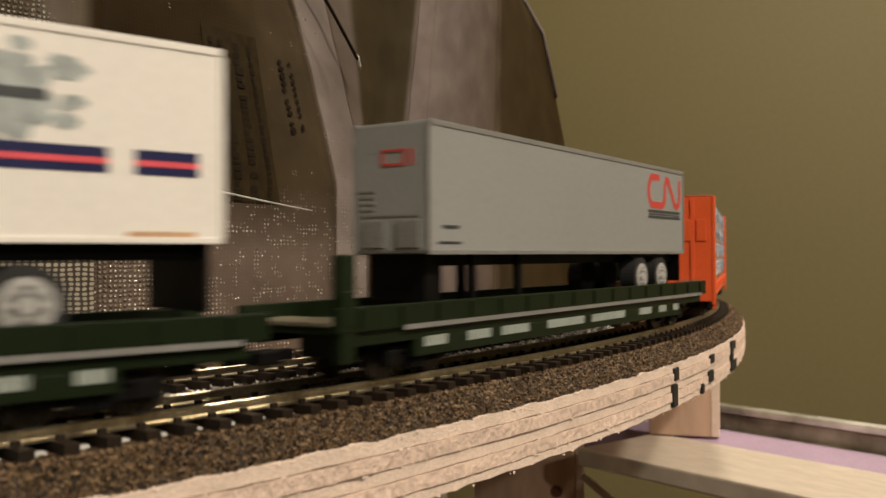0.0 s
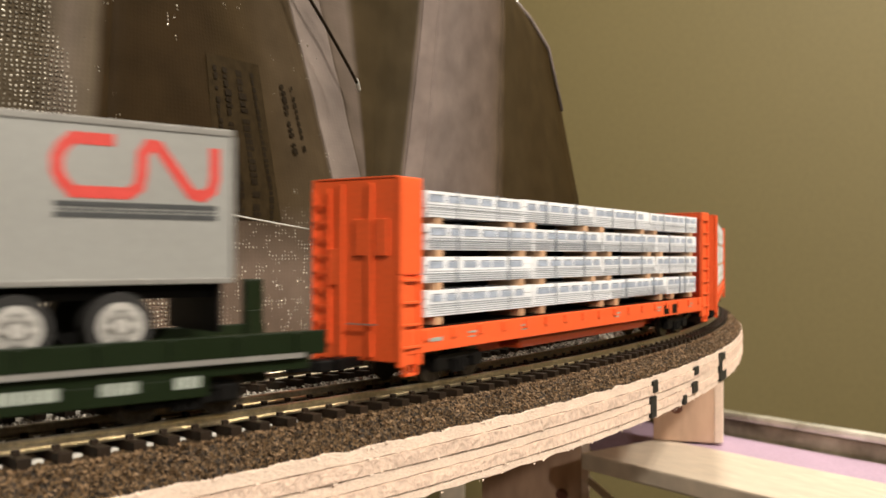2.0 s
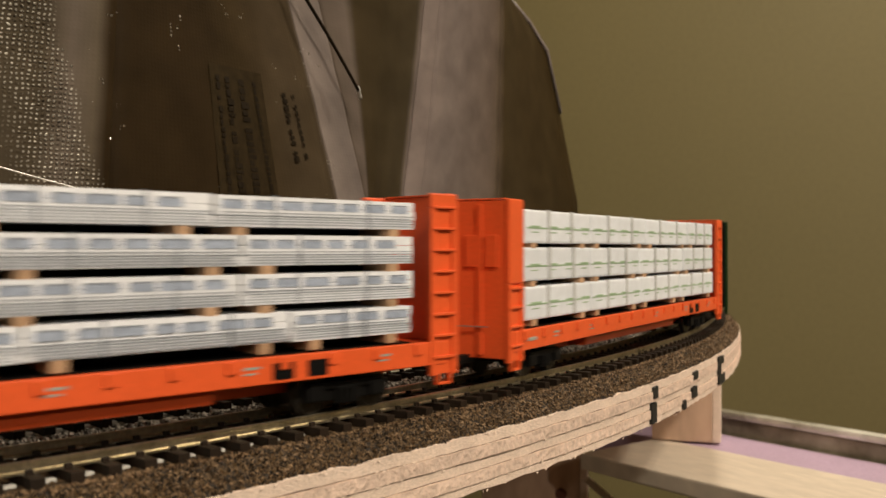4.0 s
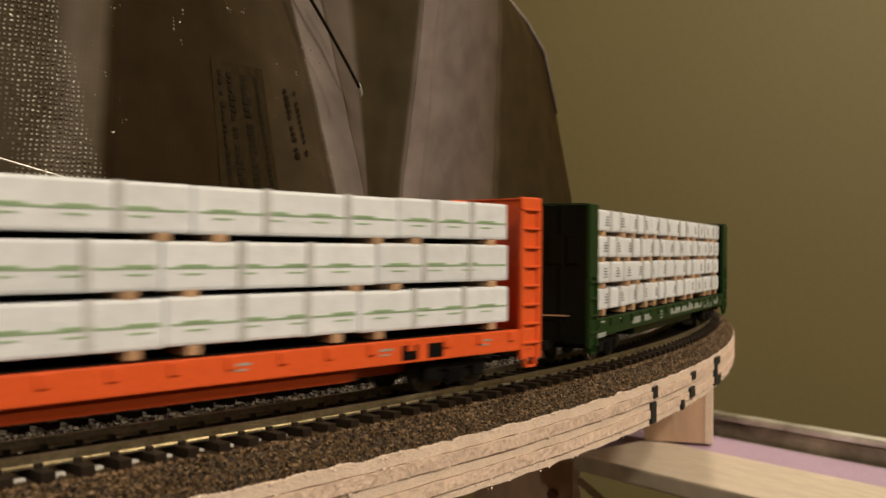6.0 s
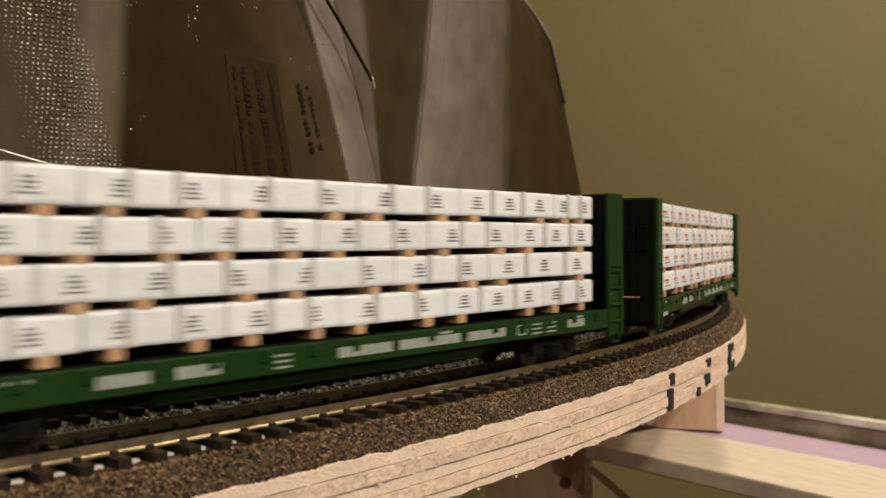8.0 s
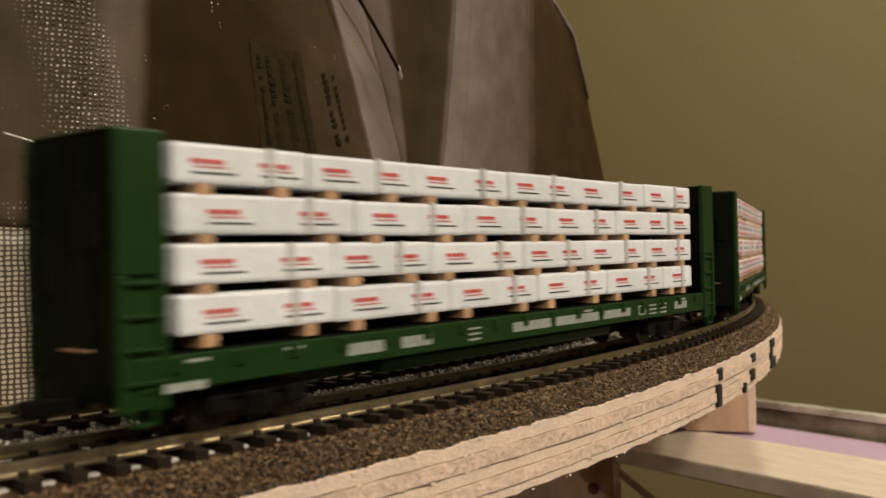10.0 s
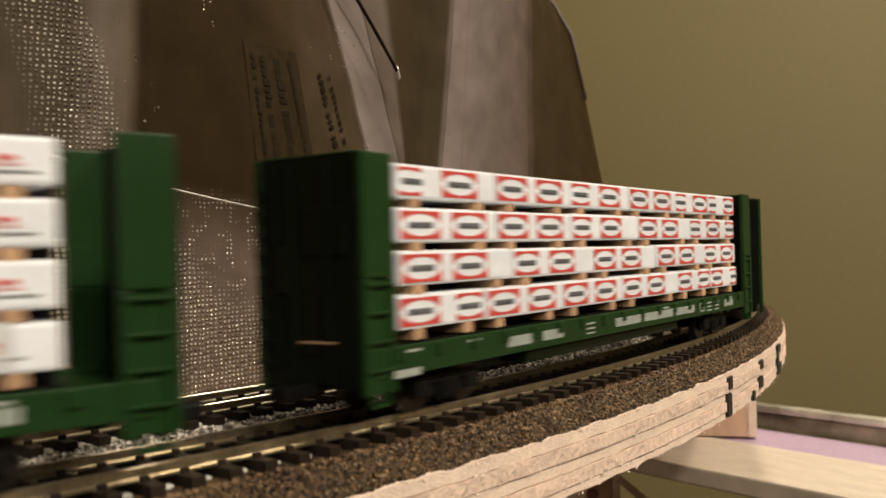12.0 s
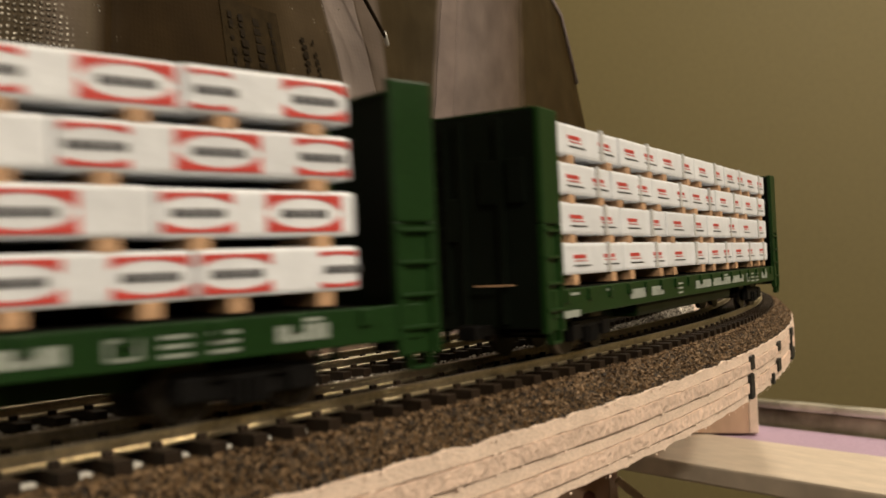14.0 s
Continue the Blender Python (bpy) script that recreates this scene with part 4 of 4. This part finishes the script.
def centre_beam_car(a, paint, colour, style, tiers, height, gap, seed):
    root = new("centre_beam_car")
    half = L_CB / 2 - 4
    for sgn in (-1, 1):
        ya, yb = sorted((sgn * (W_CB - 0.4), sgn * (W_CB - 2.4)))
        part("side_sill", a_box(-half, half + rear(paint), ya, yb, SILL0, SILL1, 0.3), paint, root)
    part("deck", a_box(-half, half + rear(paint), -W_CB + 2.4, W_CB - 2.4, SILL1 - 2.2, SILL1 - 0.6), paint, root)
    bm = bmesh.new()
    box(bm, -half + 20, half - 20, -4, 4, 5.5, SILL1 - 2)
    box(bm, -55, 55, -W_CB + 4, W_CB - 4, 5.8, 9.6, 1.2)
    part("underframe", bm, paint, root)
    pocket = mesh_of("stake_pocket", a_box(-1.2, 1.2, -W_CB - 0.15, -W_CB + 1.0, SILL1 - 3.2, SILL1 - 0.3, 0.2), paint)
    for i in range(17):
        part("stake_pocket", pocket, paint, root, at=pose((-half + 8 + i * (2 * half - 16) / 16) * MM, 0, 0))
    bm = bmesh.new()
    y = -W_CB + 0.4
    if colour == "green":
        sill_bars(bm, [(-70, -58), (-52, -41), (-6, 13), (16, 41), (44, 62), (96, 106)], 11.6, 2.6, y)
        for x in (-26, 76, 84):
            plate(bm, x, x + 5, 11.0, 11.5, y), plate(bm, x, x + 5, 12.4, 12.9, y), plate(bm, x, x + 5, 13.8, 14.3, y)
        plate(bm, 68, 73, 11.2, 11.6, y), plate(bm, 68, 73, 14.0, 14.4, y), plate(bm, 68, 68.5, 11.2, 14.4, y), plate(bm, 72.5, 73, 11.2, 14.4, y)
        for x in (-112, -88, 32, 100):
            plate(bm, x, x + 5, 14.6, 15.2, y)
        plate(bm, -117, -108, 9.6, 11.2, -W_CB - 0.1)
        tagged(part("lettering", bm, M_LETTER, root, "white lettering bars on the sill"), kind="stuff")
    else:
        for x in (-92, -60, 15, 60, 100):
            plate(bm, x, x + 4.5, 13.6, 14.2, y), plate(bm, x, x + 3.5, 12.4, 12.8, y)
        plate(bm, -112, -106, 12.5, 13.6, y)
        tagged(part("lettering", bm, M_LETTER, root, "small white lettering bars on the sill"), kind="stuff")
        bm = bmesh.new()
        plate(bm, 68, 74, 10.6, 14.6, y), plate(bm, 78, 84, 10.6, 14.6, y)
        part("data_panels", bm, M_BLACK, root, "two small black data panels")
    for end in (-1, 1):
        bulkhead(root, end, paint)
        bogie(root, end * 92.5)
        coupler(root, end * L_CB / 2 - end * 3 + (rear(paint) if end > 0 else 0), end)
    load(root, a, tiers, height, gap, style, seed)
    root.matrix_basis = centre_pose(a, 185)
    label = {"boards": "bright orange centre beam railcar loaded with blue-striped lumber packs", "green": "bright orange centre beam railcar loaded with green-banded white packs", "black": "dark green centre beam railcar, white packs with black prints",
             "redline": "dark green centre beam railcar, white packs with small red prints", "oval": "dark green centre beam railcar, white packs with red oval panels"}[style]
    tagged(root, label, "railcar", group="cars of the train")
    CARS.append((root, a, 185))
    return root


def flat_car(a, label):
    root = new("trailer_flat_car")
    half, w = 124.0, 15.5
    part("deck", a_box(-half, half, -w + 1.8, w - 1.8, 12.6, 14.4, 0.3), M_OLIVE, root)
    for sgn in (-1, 1):
        ya, yb = sorted((sgn * w, sgn * (w - 1.8)))
        part("side_rail", a_box(-half, half, ya, yb, 12.8, 18.4, 0.3), M_OLIVE, root)
        ya, yb = sorted((sgn * (w - 1.2), sgn * (w - 3.0)))
        bm = bmesh.new()
        box(bm, -half + 30, half - 30, ya, yb, 5.2, 9.6, 0.3)
        box(bm, -half + 4, half - 4, ya, yb, 9.4, 13.0, 0.3)
        part("side_sill", bm, M_OLIVE, root)
    part("centre_sill", a_box(-half + 10, half - 10, -5, 5, 6, 12.5), M_OLIVE, root)
    pocket = mesh_of("stake_pocket", a_box(-0.8, 0.8, -w - 0.5, -w + 0.8, 13.8, 18.0, 0.2), M_OLIVE)
    for i in range(16):
        part("stake_pocket", pocket, M_OLIVE, root, at=pose((-half + 8 + i * (2 * half - 16) / 15) * MM, 0, 0))
    bm = bmesh.new()
    plate(bm, -half + 24, half - 6, 12.2, 13.4, -w)
    part("pinstripe", bm, M_TRIM, root, "pale stripe along the side")
    bm = bmesh.new()
    sill_bars(bm, [(-90, -80), (-70, -58), (-52, -36), (-24, 2), (8, 36), (50, 62), (70, 78), (86, 92)], 7.4, 2.5, -w + 1.2)
    tagged(part("lettering", bm, M_LETTER, root, "white lettering bars on the sill"), kind="stuff")
    for end in (-1, 1):
        bm = bmesh.new()
        box(bm, end * half - 14 if end > 0 else -half - 0.5, end * half + 0.5 if end > 0 else -half + 14, -w + 2.2, w - 2.2, 14.2, 15.2, 0.3)
        part("bridge_plate", bm, M_STEEL, root, "worn silver bridge plate")
        bogie(root, end * 90)
        coupler(root, end * half - end * 2, end)
    for end in (-1, 1):
        bm = bmesh.new()
        xa, xb = sorted((end * (half - 1), end * (half - 6)))
        ya = -w + 0.2 if end < 0 else w - 2.8
        box(bm, xa, xb, ya, ya + 2.6, 6.0, 30, 0.4)
        box(bm, xa + 0.6, xb - 0.6, ya - 0.4, ya + 3.0, 14, 22, 0.3)
        part("end_stanchion", bm, M_OLIVE, root)
    root.matrix_basis = centre_pose(a, 180)
    tagged(root, label, "railcar", group="cars of the train")
    CARS.append((root, a, 180))
    return root


def road_wheel(root, x, sgn, z=21.6, r=7.0):
    bm = bmesh.new()
    ya, yb = sorted((sgn * 13.6, sgn * 8.0))
    cyl(bm, r, ya, yb, (0, 0), 32)
    w = part("road_wheel", bm, M_TYRE, root, "black rubber tyre", at=pose(x * MM, 0, z * MM), smooth=False)
    bm = bmesh.new()
    ya, yb = sorted((sgn * 13.4, sgn * 14.0))
    cyl(bm, r * 0.70, ya, yb, (0, 0), 28)
    part("rim", bm, M_CHROME, w, "bright chrome rim")
    bm = bmesh.new()
    ya, yb = sorted((sgn * 13.9, sgn * 14.1))
    cyl(bm, r * 0.50, ya, yb, (0, 0), 24)
    part("dish", bm, M_TRIM, w, "grey dished wheel centre")
    bm = bmesh.new()
    ya, yb = sorted((sgn * 14.05, sgn * 14.6))
    cyl(bm, r * 0.22, ya, yb, (0, 0), 16)
    part("hub", bm, M_CHROME, w, "bright chrome hub")
    bm = bmesh.new()
    cyl(bm, r * 0.09, ya, yb, (0, 0), 8)
    nut = mesh_of("wheel_nut", bm, M_CHROME)
    for i in range(6):
        q = 2 * math.pi * i / 6
        part("wheel_nut", nut, M_CHROME, w, at=pose(r * 0.37 * math.cos(q) * MM, 0, r * 0.37 * math.sin(q) * MM))


def trailer(a, x0, x1, z0, z1, paint, kind):
    """A box van semi-trailer, riding on the flat car at angle a."""
    root = new("semi_trailer")
    root.matrix_basis = centre_pose(a, 180)
    tagged(root, "silver box semi-trailer with a red looped emblem" if kind == "silver" else "cream white box semi-trailer with a navy stripe", "trailer", group="trailers on the flat cars")
    CARS.append((root, a, 180))
    w, wf = 13.8, 9.8
    body = part("body", a_box(x0, x1, -w, wf, z0, z1, 0.9), paint, root)
    tm = M_TRIM if kind == "silver" else M_CREAM
    for sgn in (-1, 1):
        face = w if sgn < 0 else wf
        ya, yb = sorted((sgn * (face - 0.3), sgn * (face + 0.3)))
        part("roof_rail", a_box(x0 - 0.1, x1 + 0.1, ya, yb, z1 - 1.3, z1 + 0.2, 0.15), tm, body)
        part("floor_rail", a_box(x0 - 0.1, x1 + 0.1, ya, yb, z0 - 0.2, z0 + 1.0, 0.15), tm, body)
        for x in (x0, x1):
            part("corner_trim", a_box(x - 0.35, x + 0.5, ya, yb, z0 + 1.0, z1 - 1.3, 0.15), tm, body)
    bm = bmesh.new()
    box(bm, x0 + 6, x1 - 4, -7, 7, z0 - 3.2, z0)
    box(bm, x1 - 48, x1 - 2, -10, 10, z0 - 3.4, z0 - 0.2)
    box(bm, x0 + 5, x0 + 11, -9, 9, 18, z0)
    box(bm, x0 + 11, x0 + 17, -6, 6, 15, z0 - 2)
    part("chassis", bm, M_BLACK, body)
    for x in (x0 + 26, x0 + 52):
        bm = bmesh.new()
        for sgn in (-1, 1):
            box(bm, x - 1.0, x + 1.0, sgn * 10 - 1, sgn * 10 + 1, 16, z0)
            box(bm, x + 1.0, x + 6.0, sgn * 10 - 0.5, sgn * 10 + 0.5, z0 - 2.6, z0 - 1.4)
        part("landing_leg", bm, M_BLACK, body)
    part("mud_flap", a_box(x1 - 3.2, x1 - 2.4, -13, 13, 19, z0), M_BLACK, body)
    for x in ((x1 - 46.0, x1 - 25.5) if kind == "silver" else (x1 - 57.0, x1 - 36.5)):
        for sgn in (-1, 1):
            road_wheel(root, x, sgn)
    y = -w
    if kind == "silver":
        # red looped emblem above a black band
        bm = bmesh.new()
        lx, hx, lz, hz, s = x1 - 38.5, x1 - 4.5, z1 - 15.0, z1 - 4.2, 2.5
        mid = lx + 12.5

        def stroke(pts, wd=s):
            pts = [Vector(q) for q in pts]
            left, right = [], []
            for i, q in enumerate(pts):
                d0 = (q - pts[i - 1]).normalized() if i else (pts[1] - q).normalized()
                d1 = (pts[i + 1] - q).normalized() if i + 1 < len(pts) else d0
                m = (d0 + d1).normalized()
                k = wd / 2 / max(m.dot(d0), 0.5)
                left.append(bm.verts.new((q.x - m.y * k, y - 0.12, q.y + m.x * k)))
                right.append(bm.verts.new((q.x + m.y * k, y - 0.12, q.y - m.x * k)))
            for i in range(len(pts) - 1):
                bm.faces.new((left[i], left[i + 1], right[i + 1], right[i]))

        stroke([(mid - 1, hz), (lx + 3, hz), (lx + 1, hz - 2), (lx, hz - 4), (lx, lz + 4), (lx + 1, lz + 2), (lx + 3, lz), (mid + 2, lz), (mid + 4.2, lz + 1.5), (mid + 4.8, lz + 4), (mid + 5.0, hz - 2.5), (mid + 6.5, hz - 0.4), (mid + 8.5, hz - 0.6), (mid + 16, lz + 0.6), (mid + 18.5, lz), (hx - 0.6, lz + 1.6), (hx, lz + 4), (hx, hz)])
        part("emblem", bm, M_PRINTRED, body, "red looped line emblem")
        bm = bmesh.new()
        plate(bm, lx - 0.5, hx + 0.5, lz - 3.0, lz - 1.9, y), plate(bm, lx - 0.5, hx + 0.5, lz - 5.2, lz - 4.1, y)
        q, r = lx, random.Random(3)
        while q < hx - 1:
            ww = r.uniform(0.7, 1.5)
            plate(bm, q, q + ww, lz - 3.85, lz - 3.3, y)
            q += ww + 0.4
        for x in (x0 + 6, x0 + 9):
            plate(bm, x, x + 5, z0 + 6.5, z0 + 7.4, y), plate(bm, x - 2, x + 6, z0 + 2.5, z0 + 3.2, y)
        tagged(part("print", bm, M_PRINTBLACK, body), kind="stuff")
        bm = bmesh.new()
        xf = x0 - 0.15
        for (ya, yb, za, zb) in ((-9, -2, z1 - 7.6, z1 - 7.0), (-9, -2, z1 - 11.2, z1 - 10.6), (-9, -8.3, z1 - 11.2, z1 - 7.0), (0.2, 1.0, z1 - 11.2, z1 - 7.0), (-2.0, -1.2, z1 - 11.2, z1 - 7.0)):
            box(bm, xf - 0.1, xf + 0.2, -ya - 8, -yb - 8, za, zb)
        part("front_emblem", bm, M_PRINTRED, body, "small red outline emblem")
        bm = bmesh.new()
        box(bm, xf - 0.1, xf + 0.2, -11, 8, z0 + 9.6, z0 + 10.2)
        for ya in (-11, 0):
            box(bm, xf - 0.5, xf + 0.2, ya, ya + 7, z0 + 1.5, z0 + 8.6, 0.2)
        for i in range(4):
            box(bm, xf - 0.1, xf + 0.2, 3, 8.5, z0 + 11.2 + i * 1.6, z0 + 11.8 + i * 1.6)
        part("front_panel", bm, M_TRIM, body)
    else:
        bm = bmesh.new()
        plate(bm, x0, x1 - 22.5, z0 + 12.4, z0 + 17.0, y), plate(bm, x1 - 17.5, x1 - 5, z0 + 12.4, z0 + 17.0, y)
        part("stripe", bm, M_NAVY, body, "navy stripe")
        bm = bmesh.new()
        for xa, xb in ((x0, x1 - 22.5), (x1 - 17.5, x1 - 5)):
            box(bm, xa, xb, y - 0.25, y, z0 + 14.0, z0 + 15.1)
        part("stripe_core", bm, M_PINK, body, "thin red line in the stripe")
        bm = bmesh.new()
        r = random.Random(8)
        for i in range(60):
            px, pz = x1 - 39 + r.gauss(0, 5.0), z0 + 25.5 + r.gauss(0, 3.2)
            v = [bm.verts.new((px + r.uniform(1.5, 3.2) * math.cos(q), y - 0.07 - i * 0.002, pz + r.uniform(1.0, 2.2) * math.sin(q))) for q in np.arange(0, 6.2, 0.78)]
            bm.faces.new(v)
        part("map_print", bm, M_GREYPRINT, body, "grey blotchy map print")
        bm = bmesh.new()
        plate(bm, x1 - 52, x1 - 33, z0 + 24.2, z0 + 26.2, y - 0.12)
        part("name_bar", bm, M_PRINTBLACK, body)
        bm = bmesh.new()
        plate(bm, x1 - 19, x1 - 5.5, z0 + 1.0, z0 + 2.0, y)
        part("rub_strip", bm, M_BLOCK, body)


flat_car(-0.8465, "dark green flat railcar carrying a white box trailer")
trailer(-0.8465, -73, 114.5, 32.4, 70.0, M_CREAM, "white")
flat_car(-0.582, "dark green flat railcar carrying a silver box trailer")
trailer(-0.582, -87, 100, 30.2, 64.0, M_TRAILER, "silver")
centre_beam_car(-0.3085, M_ORANGE, "orange", "boards", 4, 7.3, 1.9, 21)
centre_beam_car(-0.030, M_ORANGE, "orange", "green", 3, 10.8, 1.5, 22)
centre_beam_car(0.2571, M_GREEN, "green", "black", 4, 7.7, 1.8, 23)
centre_beam_car(0.5504, M_GREEN, "green", "redline", 4, 7.7, 1.8, 24)
centre_beam_car(0.8476, M_GREEN, "green", "oval", 4, 7.7, 1.8, 25)
centre_beam_car(1.1405, M_GREEN, "green", "redline", 4, 7.7, 1.8, 26)


# ---------------------------------------------------------------- motion
def motions():
    steps = [i * 0.5 for i in range(29)]
    for root, a, bol in CARS:
        walk(root, [(t, centre_pose(a - run(t), bol)) for t in steps])
    turn = OMEGA * RC / 0.00525
    for w, ax in WHEELS:
        walk(w, [(i / 15, pose(ax * MM, 0, 0.00525, 0, -math.degrees(turn * i / 15), 0)) for i in range(211)])


motions()
